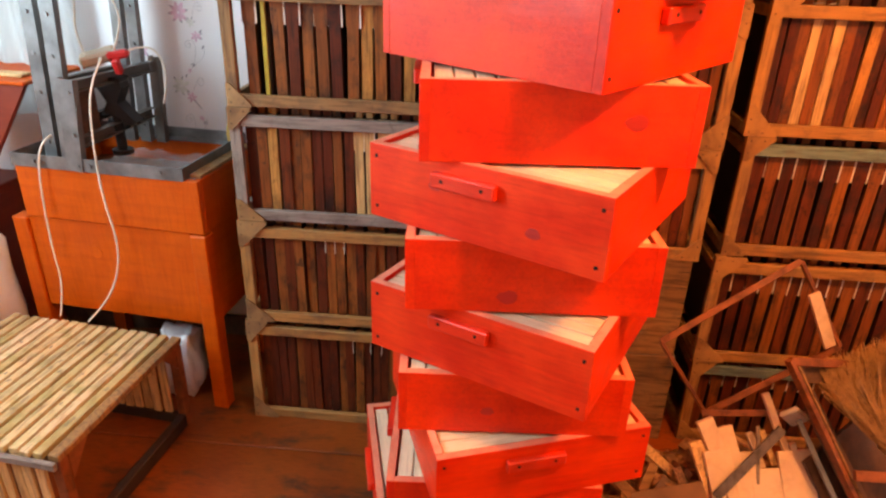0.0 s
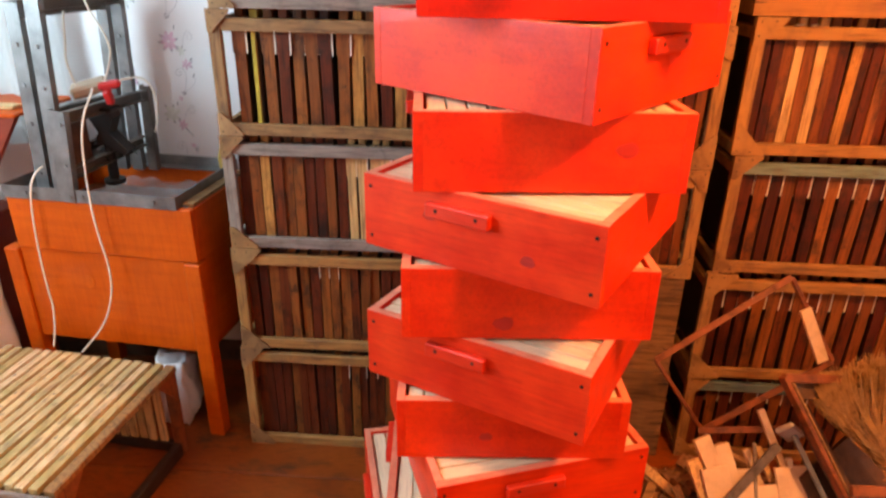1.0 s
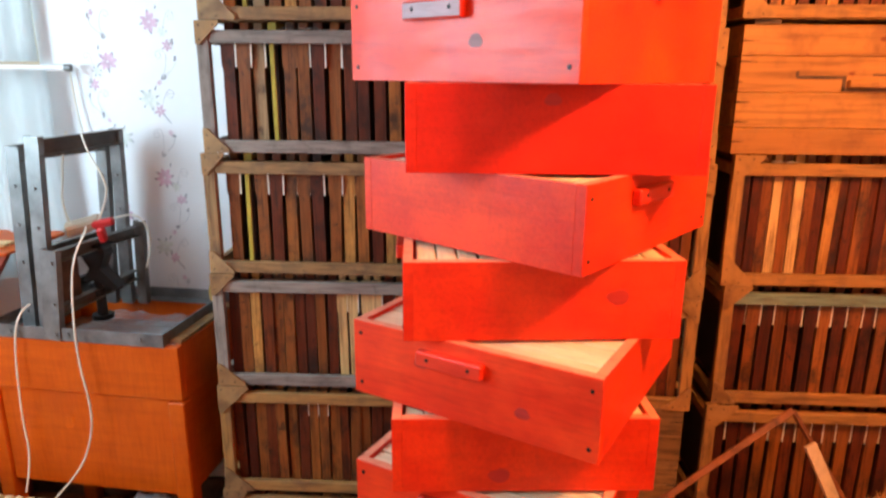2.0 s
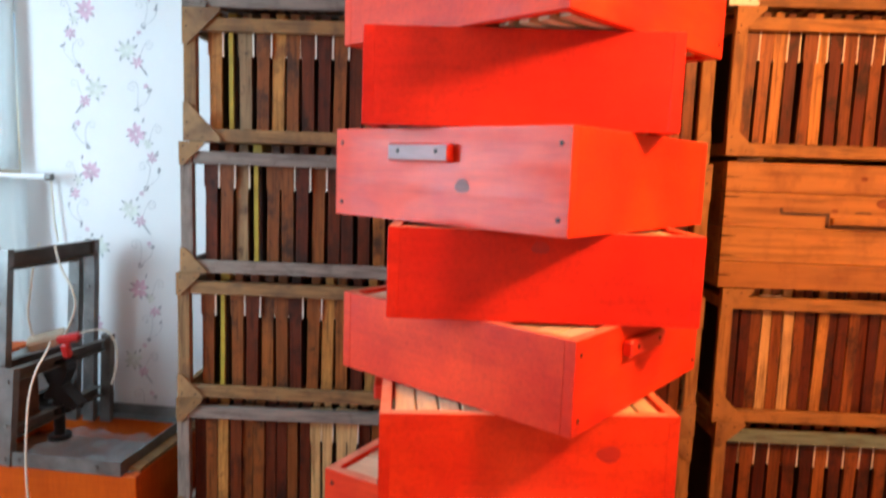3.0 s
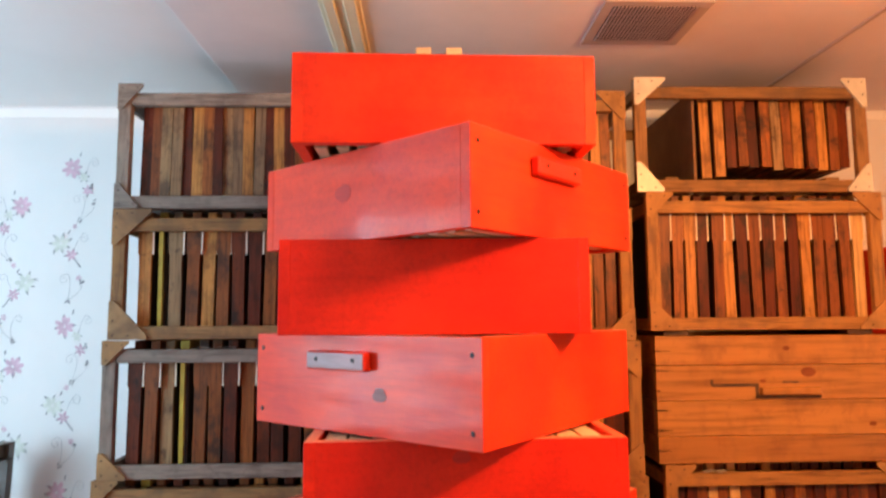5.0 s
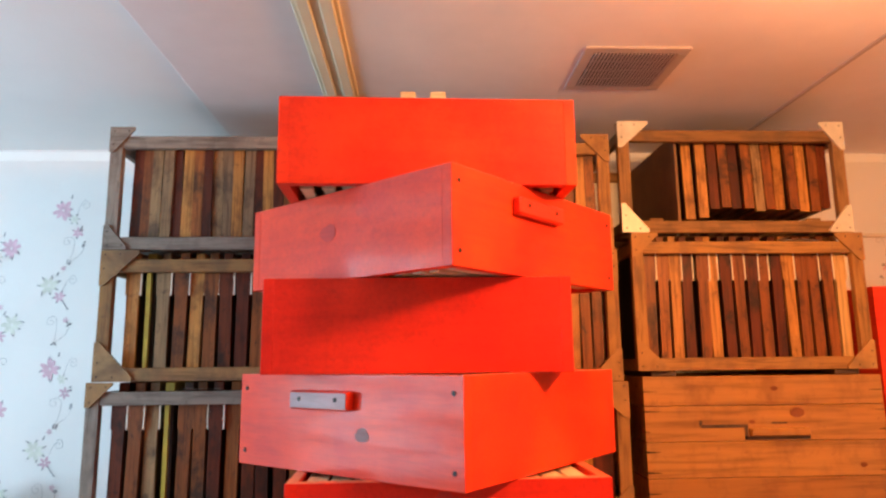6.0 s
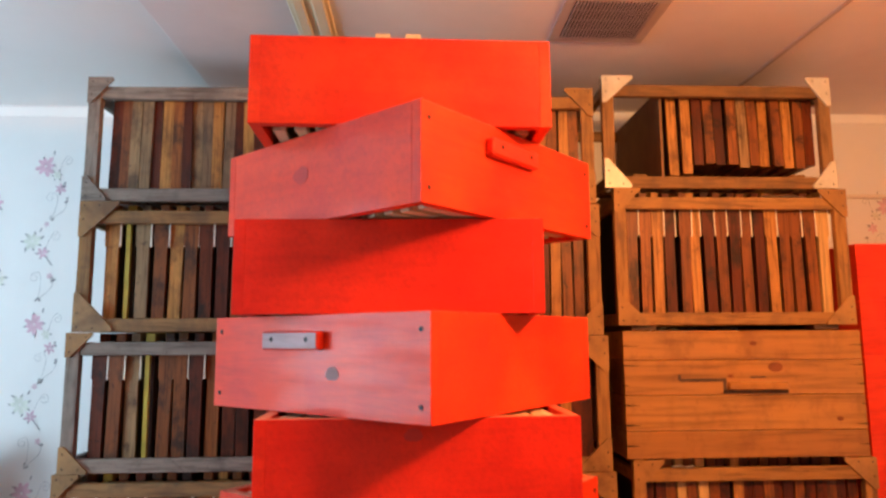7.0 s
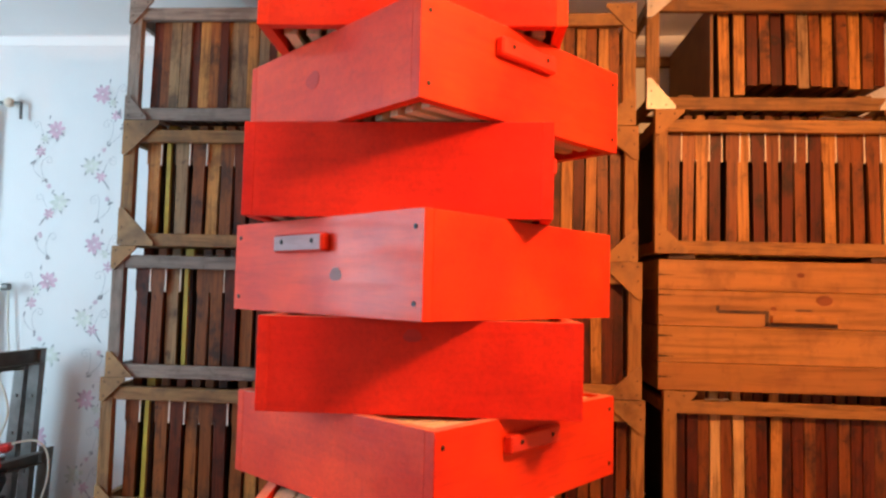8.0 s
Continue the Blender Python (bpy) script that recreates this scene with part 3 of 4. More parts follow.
def crate(m, label, seed, tones, cut="h", rail=None, ply=None, top=None, w=CW, h=CH, first=0.0, tilt=0.0, proud=0.022, ticks=(), gusset=0):
    """A crate full of frames; tones names the wood of each frame in turn."""
    c = thing("frame_crate", label, "crate", m, "crates stacked against the wall")
    r = random.Random(seed)
    crate_parts(c, rail or CRATE, ply or PLY, w, h, top, gusset or r.choice((0.072, 0.080, 0.088)))
    n = len(tones)
    span = w - 0.074 - first
    for i, letter in enumerate(tones):
        x = -w / 2 + 0.037 + first + span * (i + 0.5) / n + r.uniform(-0.002, 0.002)
        tone = LETTER[letter]
        k = cut if cut != "mix" else "h" if tone == "pale" else r.choice("snss")
        fit = min(1.0, span / n / 0.0412) if k == "h" else 1.0
        tall = Matrix.Diagonal((fit, 1, (h + proud - 0.012) / 0.310, 1))
        hive_frame(m @ pose(x, 0.0215 + r.uniform(0, 0.010), 0.012, 0, r.uniform(-0.9, 0.9) + tilt, r.uniform(-0.6, 0.6)) @ tall, tone, k, tick=i in ticks)
    return c


GREY_LABEL = "weathered open wooden crate with triangular plywood corners, full of frames"
WARM_LABEL = "brown open wooden crate with triangular plywood corners, full of frames"
LEFT = [  # x, y, seed, frame tones, cut, rail, options
    # the two lowest crates take the tone with warm light in it
    (-0.306, 1.812, 11, "ddddmddddmdmdddmdddd", "s", HONEY_LIT, dict(gusset=0.074, ticks=(9, 10, 12, 13, 15))),
    (-0.296, 1.812, 12, "ddmdmmdmmmdmmdddmd", "mix", HONEY_LIT, dict(gusset=0.082, ticks=(6, 7, 8))),
    (-0.290, 1.816, 13, "dmgdmmddmdppppdmdm", "mix", GREY_WOOD, dict(gusset=0.070)),
    (-0.286, 1.812, 14, "mymdmmdmgmdgdd", "h", CRATE, dict(gusset=0.066, first=0.016)),
    (-0.272, 1.810, 15, "dmwymmdmdddmdm", "h", GREY_WOOD, dict(gusset=0.066, first=0.014)),
    (-0.262, 1.818, 16, "gywmgmddmdmdwm", "h", CRATE, dict(first=0.018, gusset=0.098)),
    (-0.262, 1.814, 17, "dmwwdgmdwwgwdgdmmwgmd", "s", GREY_WOOD, dict(first=0.014, gusset=0.062)),
]
for k, (x, y, seed, tones, cut, rail, opt) in enumerate(LEFT):
    z0, z1 = ((0, 0.374), (0.399, 0.735), (0.760, 1.087), (1.112, 1.432), (1.457, 1.777), (1.802, 2.115), (2.140, 2.450))[k]
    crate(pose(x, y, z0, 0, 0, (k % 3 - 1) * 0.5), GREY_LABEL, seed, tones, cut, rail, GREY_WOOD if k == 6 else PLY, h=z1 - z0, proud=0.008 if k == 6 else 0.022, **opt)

for k, (z0, z1) in enumerate(((0.696, 1.020), (1.045, 1.412), (1.437, 1.764), (1.789, 2.121), (2.146, 2.450))):
    crate(pose((0.462, 0.466, 0.456, 0.446, 0.438)[k], 1.862, z0, 0, 0, (k % 2) * 0.8 - 0.4), WARM_LABEL, 32 + k, ("dmdmddmdmdmmdmdmdmdm", "dmmdmgdmdmmdmdmmdm", "dmdmgdmdmdmdmgmddgdd", "mdmgmdmmdgmdmgdgmm", "mgwmdgmgmwmdgmgmgmgm")[k], ("s", "mix", "s", "mix", "s")[k], HONEY_LIT, PLY_HONEY, h=z1 - z0, proud=0.008 if k == 4 else 0.022)


def plank_box(m, label, mat, seams, handle=True):
    """A box of horizontal boards; seams are the heights of its joints."""
    b = thing("plank_box", label, "hive box", m, "crates stacked against the wall")
    w, d = CW, CD
    for i, (z, z1) in enumerate(zip(seams, seams[1:])):
        part("plank", blk(-w / 2, w / 2, 0.0005 * (i % 2), 0.022, z + 0.0006, z1 - 0.0006, 0.0012), mat, b)
        part("plank", blk(-w / 2, w / 2, d - 0.022, d, z + 0.0006, z1 - 0.0006, 0.0012), mat, b)
        for sx in (-1, 1):
            x = sx * (w / 2 - 0.011)
            part("side_plank", blk(x - 0.011, x + 0.011, 0.0225, d - 0.0225, z + 0.0006, z1 - 0.0006, 0.0012), mat, b)
    part("bottom_board", blk(-w / 2 + 0.023, w / 2 - 0.023, 0.023, d - 0.023, 0.002, 0.012), mat, b)
    rp = random.Random(len(seams))
    for sx in (-1, 1):
        for i in range(6):
            z = seams[-1] * (i + 0.6) / 6.4
            ln, jt = rp.uniform(0.012, 0.046), rp.uniform(0.0025, 0.0055)
            xa, xb = sx * (w / 2 + 0.0004), sx * (w / 2 - ln)
            part("joint", prism([(xa, z), (xb, z + jt * 0.35), (xb, z + jt * 0.55), (xa, z + jt)], -0.0006, 0.010), SOOT, b)
    if handle:
        # flat dark strips paint the groove lines and the shadow under the cleat
        for a in ((-0.180, -0.052, 0.200, 0.209), (-0.062, -0.052, 0.170, 0.200), (-0.062, 0.118, 0.168, 0.178), (-0.184, -0.176, 0.205, 0.220), (0.014, 0.056, 0.209, 0.214)):
            part("groove", blk(a[0], a[1], -0.0008, 0.004, a[2], a[3]), DARK_WOOD, b)
        part("cleat", blk(-0.050, 0.112, -0.017, 0.0, 0.1785, 0.199, 0.003), mat, b, "worn wooden hand cleat")
        for kx, kz, kr in ((0.086, 0.238, 0.015), (0.028, 0.302, 0.007), (0.255, 0.100, 0.007), (-0.16, 0.262, 0.003), (-0.04, 0.215, 0.006)):
            bm = bmesh.new()
            bmesh.ops.create_cone(bm, cap_ends=True, segments=14, radius1=kr, radius2=kr * 0.97, depth=0.001, matrix=Matrix.Diagonal((1.4, 1, 0.9, 1)) @ pose(0, 0, 0, 90, 0, 0))
            part("knot", bm, SIENNA, b, m=pose(kx, -0.0004, kz))
    return b


plank_box(pose(0.458, 1.858, 0.0), "brown plank box at the foot of the stack", CRATE, (0, 0.11, 0.23, 0.345), False)
plank_box(pose(0.450, 1.862, 0.346), "grey-brown plank box with wide front boards", CRATE, (0, 0.09, 0.17, 0.26, 0.349), False)

RIGHT = [
    (1.182, 1.872, 41, "dmddmdmddmddmd", "h", HONEY_LIT, dict(top=GREEN_WOOD)),
    (1.176, 1.868, 42, "dddmmdmdmmdmdm", "h", HONEY_LIT, dict()),
    (1.190, 1.876, 43, "dmdmddmdmdmdmd", "h", HONEY_LIT, dict(top=GREEN_WOOD)),
    (1.176, 1.878, 44, "ddmpmpmdgddmddmddmdd", "s", HONEY_LIT, dict()),
    None,
    (1.150, 1.872, 46, "mmgdmgdmdmdgmmmp", "h", HONEY_LIT, dict()),
]
for k, row in enumerate(RIGHT):
    if row:
        x, y, seed, tones, cut, rail, opt = row
        z0, z1 = ((0, 0.308), (0.333, 0.690), (0.715, 1.062), (1.087, 1.437), None, (1.814, 2.168))[k]
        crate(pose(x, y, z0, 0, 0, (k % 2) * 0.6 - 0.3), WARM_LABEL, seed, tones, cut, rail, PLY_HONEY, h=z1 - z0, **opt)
plank_box(pose(1.163, 1.878, 1.462), "honey-brown plank hive box with a worn hand cleat", PLANK, (0, 0.072, 0.165, 0.258, 0.337))
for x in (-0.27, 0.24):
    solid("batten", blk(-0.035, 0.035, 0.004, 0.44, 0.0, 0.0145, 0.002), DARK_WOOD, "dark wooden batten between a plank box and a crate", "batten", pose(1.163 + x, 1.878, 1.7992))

PAPER = plain("grey_white_paper", (0.62, 0.60, 0.56), 0.6, 0, 0.2, 12, 0.4)


def scrap(m, ln, w, seed):
    """A creased strip of paper that lies in a gap between two crates."""
    rs = random.Random(seed)
    bm = bmesh.new()
    rows = []
    for i in range(9):
        t = i / 8
        lift = 0.003 * abs(math.sin(t * 5 + seed)) + rs.uniform(0, 0.001)
        rows.append([bm.verts.new((t * ln - ln / 2, y, 0.0006 + lift + rs.uniform(0, 0.0008))) for y in (-w / 2, 0.0, w / 2)])
    for a, b in zip(rows, rows[1:]):
        for k in range(2):
            bm.faces.new((a[k], b[k], b[k + 1], a[k + 1]))
    bmesh.ops.solidify(bm, geom=bm.faces[:], thickness=0.0008)
    return solid("paper_strip", bm, PAPER, "creased greyish paper strip lying between stacked crates", "paper", m, "paper strips between the crates")


scrap(pose(-0.327, 1.828, 1.7785, 0, 0, 3), 0.105, 0.030, 1)
scrap(pose(1.310, 1.885, 2.1695, 0, 0, 6), 0.130, 0.030, 2)
scrap(pose(0.983, 1.884, 1.4385, 0, 0, -4), 0.060, 0.022, 3)

# top crate, half empty, its frames pushed to one side
top_m = pose(1.128, 1.872, 2.193)
top = thing("frame_crate", "brown open crate with whitish tin corners, half full of frames", "crate", top_m, "crates stacked against the wall")
crate_parts(top, CRATE, WHITE_TIN, CW, 0.300, None, 0.078, 0.024)
r7 = random.Random(77)
for i in range(13):
    hive_frame(top_m @ pose(-0.112 + 0.0335 * i, 0.03 + r7.uniform(0, 0.02), (0.050 if i < 2 else 0.074) + r7.uniform(-0.006, 0.006), -1, r7.uniform(-1.2, 1.2), r7.uniform(-1, 1)) @ Matrix.Diagonal((1, 1, 0.84 if i < 2 else 0.765, 1)), LETTER["ggdmdmwmgmgmd"[i]], "s")
solid("board", blk(-0.004, 0.004, 0.0, 0.40, 0.0, 0.285, 0.001), CARD, "brown board standing in a half-empty crate", "board", top_m @ pose(-0.150, 0.035, 0.014, 0, 0, 0))
for sx in (-0.26, 0.20):
    solid("strip", blk(-0.02, 0.02, 0.03, 0.42, 0.011, 0.048, 0.002), CRATE, "wooden strip under the hanging frames", "wood strip", top_m @ pose(sx + 0.04, 0, 0))

# ---- the tower of red boxes ----
S, BH, BT = 0.530, 0.1572, 0.020
FR_TOP = [mesh_of(blk(-0.2425, 0.2425, -w / 2, w / 2, 0.130, 0.151, 0.0015), "top_bar", CREAM) for w in (0.0365, 0.0345)]
FR_SIDE = mesh_of(blk(-0.005, 0.005, -0.0125, 0.0125, 0.004, 0.130), "side_bar", CREAM)
FR_LOW = mesh_of(blk(-0.213, 0.213, -0.010, 0.010, 0.003, 0.013), "bottom_bar", CREAM)
FR_COMB = mesh_of(blk(-0.212, 0.212, -0.0015, 0.0015, 0.014, 0.129), "foundation", YELLOW)
HANDLE = mesh_of(blk(-0.072, 0.072, -0.018, 0.0, -0.015, 0.015, 0.003), "handle", RED_GLOSS)
bm = bmesh.new()
bmesh.ops.create_cone(bm, cap_ends=True, segments=10, radius1=0.0042, radius2=0.0036, depth=0.0016, matrix=pose(0, 0, 0, 90, 0, 0))
SCREW_ME = mesh_of(bm, "screw", SCREW)


def knot_mesh(r, seed=0, mat=None):
    """A flat knot with an uneven outline, a hair proud of the board."""
    rk = random.Random(seed)
    n = 20
    rim = [r * (1 + 0.07 * math.sin(3 * a + seed) + rk.uniform(-0.06, 0.06)) for a in (2 * math.pi * i / n for i in range(n))]
    pts = [(1.25 * q * math.cos(2 * math.pi * i / n), 0.9 * q * math.sin(2 * math.pi * i / n)) for i, q in enumerate(rim)]
    return mesh_of(prism(pts, -0.0004, 0.0004), "knot", mat or RED_KNOT)


KNOTS = [knot_mesh(0.012, 3), knot_mesh(0.017, 5)]
GREY_KNOTS = [knot_mesh(0.012, 3, GREY_KNOT), knot_mesh(0.017, 5, GREY_KNOT)]


def hive_box(m, label, seed, frames=12, handle_at=-0.03, knots=(), group="red boxes of the tower", depth=S, screws=True, coat=None, worn=False):
    """A shallow hive box: two handle boards across its ends, two plain boards between them."""
    b = thing("hive_box", label, "hive box", m, group)
    d2 = depth / 2
    for sy in (-1, 1):
        y0, y1 = (-d2, -d2 + BT) if sy < 0 else (d2 - BT, d2)
        board = part("handle_board", blk(-S / 2, S / 2, y0, y1, 0.0, BH, 0.0008), coat or RED, b)
        part("top_edge", blk(-S / 2 + 0.001, S / 2 - 0.001, y0 + 0.001, y1 - 0.001, BH - 0.0006, BH + 0.0003), BARE_EDGE, board, "thinly painted pale upper edge")
        turn = pose(0, sy * d2, 0, 0, 0, 0 if sy < 0 else 180)
        h = part("handle", HANDLE, None, board, m=turn @ pose(handle_at, 0, 0.116))
        if worn and sy < 0:
            part("cleat_face", blk(-0.069, 0.069, -0.0190, -0.0182, -0.0125, 0.0125, 0.0003), WORN_CLEAT, board, "worn greyish face of the cleat", m=turn @ pose(handle_at, 0, 0.116))
        for x in (-0.045, 0.045):
            part("screw", SCREW_ME, None, board, m=turn @ pose(handle_at + x, -0.0196 if worn and sy < 0 else -0.0185, 0.118))
        for x in (-S / 2 + 0.018, S / 2 - 0.018) if screws else ():
            for z in (0.024, 0.132):
                part("screw", SCREW_ME, None, board, m=turn @ pose(x, -0.0006, z))
        if sy < 0:
            for kx, kz, ki in knots:
                if ki < 2:
                    part("knot", (GREY_KNOTS if worn else KNOTS)[ki], None, board, m=turn @ pose(kx, -0.0004, kz))
    for sx in (-1, 1):
        x0, x1 = (-S / 2 + 0.0002, -S / 2 + BT) if sx < 0 else (S / 2 - BT, S / 2 - 0.0002)
        board = part("side_board", blk(x0, x1, -d2 + BT, d2 - BT, 0.0002, BH - 0.0002, 0.0004), coat or RED, b)
        part("top_edge", blk(x0 + 0.001, x1 - 0.001, -d2 + BT + 0.0002, d2 - BT - 0.0002, BH - 0.0008, BH + 0.0002), BARE_EDGE, board, "thinly painted pale upper edge")
        if sx < 0:
            for kx, kz, ki in knots:
                if ki >= 2:
                    part("knot", KNOTS[ki - 2], None, board, m=pose(x0, -kx, 0, 0, 0, -90) @ pose(0, -0.0004, kz))
        part("ledge", blk(sx * 0.2355 - 0.009, sx * 0.2355 + 0.009, -d2 + BT + 0.001, d2 - BT - 0.001, 0.108, 0.1295), PALE, b)
    r = random.Random(seed)
    for i in range(frames):
        y = (i - (frames - 1) / 2) * 0.0402
        f = thing("super_comb", "new cream-coloured shallow hive frame hanging in a red box", "honeycomb", m @ pose(r.uniform(-0.002, 0.002), y + r.uniform(-0.001, 0.001), 0.0, 0, 0, r.uniform(-0.4, 0.4)), "frames in the red boxes")
        part("top_bar", FR_TOP[r.random() < 0.3], None, f)
        for x in (-0.2185, 0.2185):
            part("side_bar", FR_SIDE, None, f, m=pose(x, 0, 0) if abs(x) < 0.21 else pose(math.copysign(0.205, x), 0, 0))
        part("bottom_bar", FR_LOW, None, f)
        part("foundation", FR_COMB, None, f)
    return b


PLAIN_L = "bright red shallow hive box in a twisted stack"
TOWER = [  # x, y, height of the lower edge, width over depth scale, degrees, handle side turned to the front, knots
    (0.130, 1.432, 0.091, 1.00, 14.8, False, ()),
    (0.184, 1.427, 0.245, 0.97, 4, False, ()),
    (0.228, 1.393, 0.400, 0.97, 19.4, True, ()),
    (0.212, 1.4285, 0.558, 0.97, 4.1, False, ((-0.06, 0.06, 2),)),
    (0.240, 1.380, 0.714, 0.97, -25.5, True, ()),
    (0.227, 1.4215, 0.878, 0.97, 3.9, False, ((-0.05, 0.035, 3),)),
    (0.250, 1.366, 1.036, 0.975, -28.6, True, ((-0.10, 0.10, 0), (0.12, 0.055, 0))),
    (0.245, 1.4335, 1.193, 0.975, 5.3, False, ((0.14, 0.085, 3),)),
    (0.276, 1.452, 1.345, 1.00, -38.6, False, ()),
    (0.274, 1.4575, 1.500, 1.00, 1.2, False, ((-0.01, 0.13, 2),)),
    (0.260, 1.460, 1.656, 1.015, -39.7, True, ((0.06, 0.065, 0),)),
    (0.233, 1.5025, 1.825, 1.015, -1.2, False, ()),
    (0.268, 1.468, 1.991, 1.015, -43.0, False, ((-0.03, 0.085, 3),)),
    (0.242, 1.4955, 2.157, 1.015, 1.3, False, ()),
]
TOWER_TOP = 2.320
for k, (x, y, z, wide, deg, front, knots) in enumerate(TOWER):
    tall = ((TOWER[k + 1][2] if k < 13 else TOWER_TOP) - z) / 0.1578
    # boxes 9 and 11 take the red with the dimmer light in it
    hive_box(pose(x, y, z, 0, 0, deg if front else deg + 90) @ Matrix.Diagonal((wide, wide, tall, 1)), PLAIN_L + (", cleat facing out" if front else ""), 100 + k, knots=knots, coat=RED_SHADED if k in (9, 11) else None, worn=k == 10)
bm = bmesh.new()
for x in (-0.22, 0.0, 0.22):
    block(bm, x - 0.04, x + 0.04, -0.26, 0.26, 0.0, 0.068, 0.003)
stand = thing("pallet", "low plain wooden stand under the red tower", "stand", pose(0.140, 1.430, 0, 0, 0, 10))
part("bearer", bm, CRATE, stand)
for i in range(5):
    part("slat", blk(-0.265, 0.265, -0.26 + 0.107 * i, -0.17 + 0.107 * i, 0.0685, 0.0905, 0.002), CRATE, stand)

for x in (0.210, 0.268):
    solid("wood_block", blk(-0.015, 0.015, 0.0, 0.22, 0.0, 0.043, 0.002), CREAM, "small pale wooden block lying on the red tower", "wood block", pose(x, 1.30, TOWER_TOP), "wood blocks on the tower")

# red boxes beyond the crates
for k in range(13):
    hive_box(pose(1.800, 2.125, 0.157 * k), "bright red hive box in a stack beyond the crates", 200 + k, 0, group="red boxes beyond the crates", depth=0.39, screws=False)
solid("lid", blk(-0.262, 0.262, -0.19, 0.19, 0, 0.004), RED, "flat red cover on a stack of hive boxes", "lid", pose(1.80, 2.125, 0.157 * 12 + BH + 0.0004))

# ---- orange press with a steel frame ----
PM = pose(-0.745, 1.830, 0, 0, 0, -6)
PI = PM.inverted()
press = thing("wax_press", "orange wooden press chest with a steel frame and tray", "press", PM)
for x0, y0 in ((-0.702, 0.0), (-0.055, 0.0), (-0.702, 0.365), (-0.055, 0.365)):
    part("leg", blk(x0, x0 + 0.055, y0, y0 + 0.055, 0.0, 0.680, 0.004), ORANGE, press)
for a in ((-0.647, -0.055, 0.012, 0.03), (-0.647, -0.055, 0.39, 0.408), (-0.690, -0.672, 0.055, 0.365), (-0.030, -0.012, 0.055, 0.365)):
    part("lower_panel", blk(*a, 0.345, 0.684, 0.002), ORANGE, press)
part("lower_floor", blk(-0.672, -0.030, 0.03, 0.39, 0.345, 0.365, 0.002), ORANGE, press)
for a in ((-0.644, -0.004, 0.004, 0.026), (-0.644, -0.004, 0.394, 0.416), (-0.644, -0.622, 0.026, 0.394), (-0.026, -0.004, 0.026, 0.394)):
    part("upper_panel", blk(*a, 0.686, 0.866, 0.003), ORANGE, press)
part("chest_floor", blk(-0.622, -0.026, 0.026, 0.394, 0.775, 0.785), SIENNA, press)
part("peg", cyl(bmesh.new(), (-0.415, 0.012, 0.575), (-0.415, 0.0095, 0.575), 0.022, 16), ORANGE, press)
bm = bmesh.new()
for a in ((-0.644, -0.046, -0.002, 0.002, 0.864, 0.906), (-0.644, -0.046, 0.420, 0.424, 0.864, 0.906), (-0.644, -0.640, 0.002, 0.420, 0.864, 0.906), (-0.050, -0.046, 0.002, 0.420, 0.864, 0.906), (-0.640, -0.050, 0.002, 0.040, 0.867, 0.871), (-0.640, -0.050, 0.382, 0.420, 0.867, 0.871), (-0.640, -0.606, 0.040, 0.382, 0.867, 0.871), (-0.084, -0.050, 0.040, 0.382, 0.867, 0.871)):
    block(bm, *a)
tray = part("tray_frame", bm, STEEL, press, "angle-steel tray frame")
for x in (-0.560, -0.535, -0.44, -0.36, -0.12):
    part("bolt", cyl(bmesh.new(), (x, -0.001, 0.886), (x, -0.008, 0.886), 0.007, 6), STEEL, tray)
part("rim", blk(-0.044, -0.006, 0.03, 0.39, 0.8665, 0.878, 0.002), CRATE, press)


def channel(p, q, w=0.036, mat=None, name="post"):
    """A rolled steel channel between two world points."""
    p, q = Vector(p), Vector(q)
    d = q - p
    ln = d.length
    h = w / 2
    prof = [(-h, -0.002), (h, -0.002), (h, 0.022), (h - 0.004, 0.022), (h - 0.004, 0.002), (-h + 0.004, 0.002), (-h + 0.004, 0.022), (-h, 0.022)]
    bm = bmesh.new()
    lo = [bm.verts.new((a, b, 0)) for a, b in prof]
    hi = [bm.verts.new((a, b, ln)) for a, b in prof]
    bm.faces.new(lo), bm.faces.new(hi[::-1])
    for i in range(8):
        bm.faces.new((lo[i], hi[i], hi[(i + 1) % 8], lo[(i + 1) % 8]))
    bmesh.ops.recalc_face_normals(bm, faces=bm.faces)
    z = d.normalized()
    x = Vector((1, -0.1, 0))
    x = (x - z * x.dot(z)).normalized()
    if abs(z.z) < 0.5:
        x = Vector((0, 0, 1))
        x = (x - z * x.dot(z)).normalized()
    y = z.cross(x)
    m = Matrix((x, y, z)).transposed().to_4x4()
    m.translation = p
    return part(name, bm, mat or STEEL, press, m=PI @ m)


for a, b, w in (((-1.200, 1.91, 0.872), (-1.158, 1.91, 1.485), 0.046), ((-1.283, 1.95, 0.872), (-1.250, 1.95, 1.45), 0.044), ((-1.150, 2.20, 0.872), (-1.118, 2.20, 1.46), 0.038), ((-1.092, 2.20, 0.872), (-1.068, 2.20, 1.485), 0.038)):
    p = channel(a, b, w)
    for z in (0.06, 0.22, 0.34, 0.46):
        part("bolt", cyl(bmesh.new(), (0, -0.002, z), (0, -0.008, z), 0.006, 6), STEEL, p)
channel((-1.158, 1.915, 1.45), (-1.060, 2.205, 1.46), 0.05, DARK_STEEL, "beam")
channel((-1.252, 1.955, 1.43), (-1.120, 2.205, 1.44), 0.05, DARK_STEEL, "beam")
p = channel((-1.156, 1.868, 0.866), (-1.131, 1.868, 1.153), 0.054, STEEL)
for z in (0.02, 0.12, 0.25):
    part("bolt", cyl(bmesh.new(), (0.012, -0.002, z), (0.012, -0.008, z), 0.006, 6), STEEL, p)
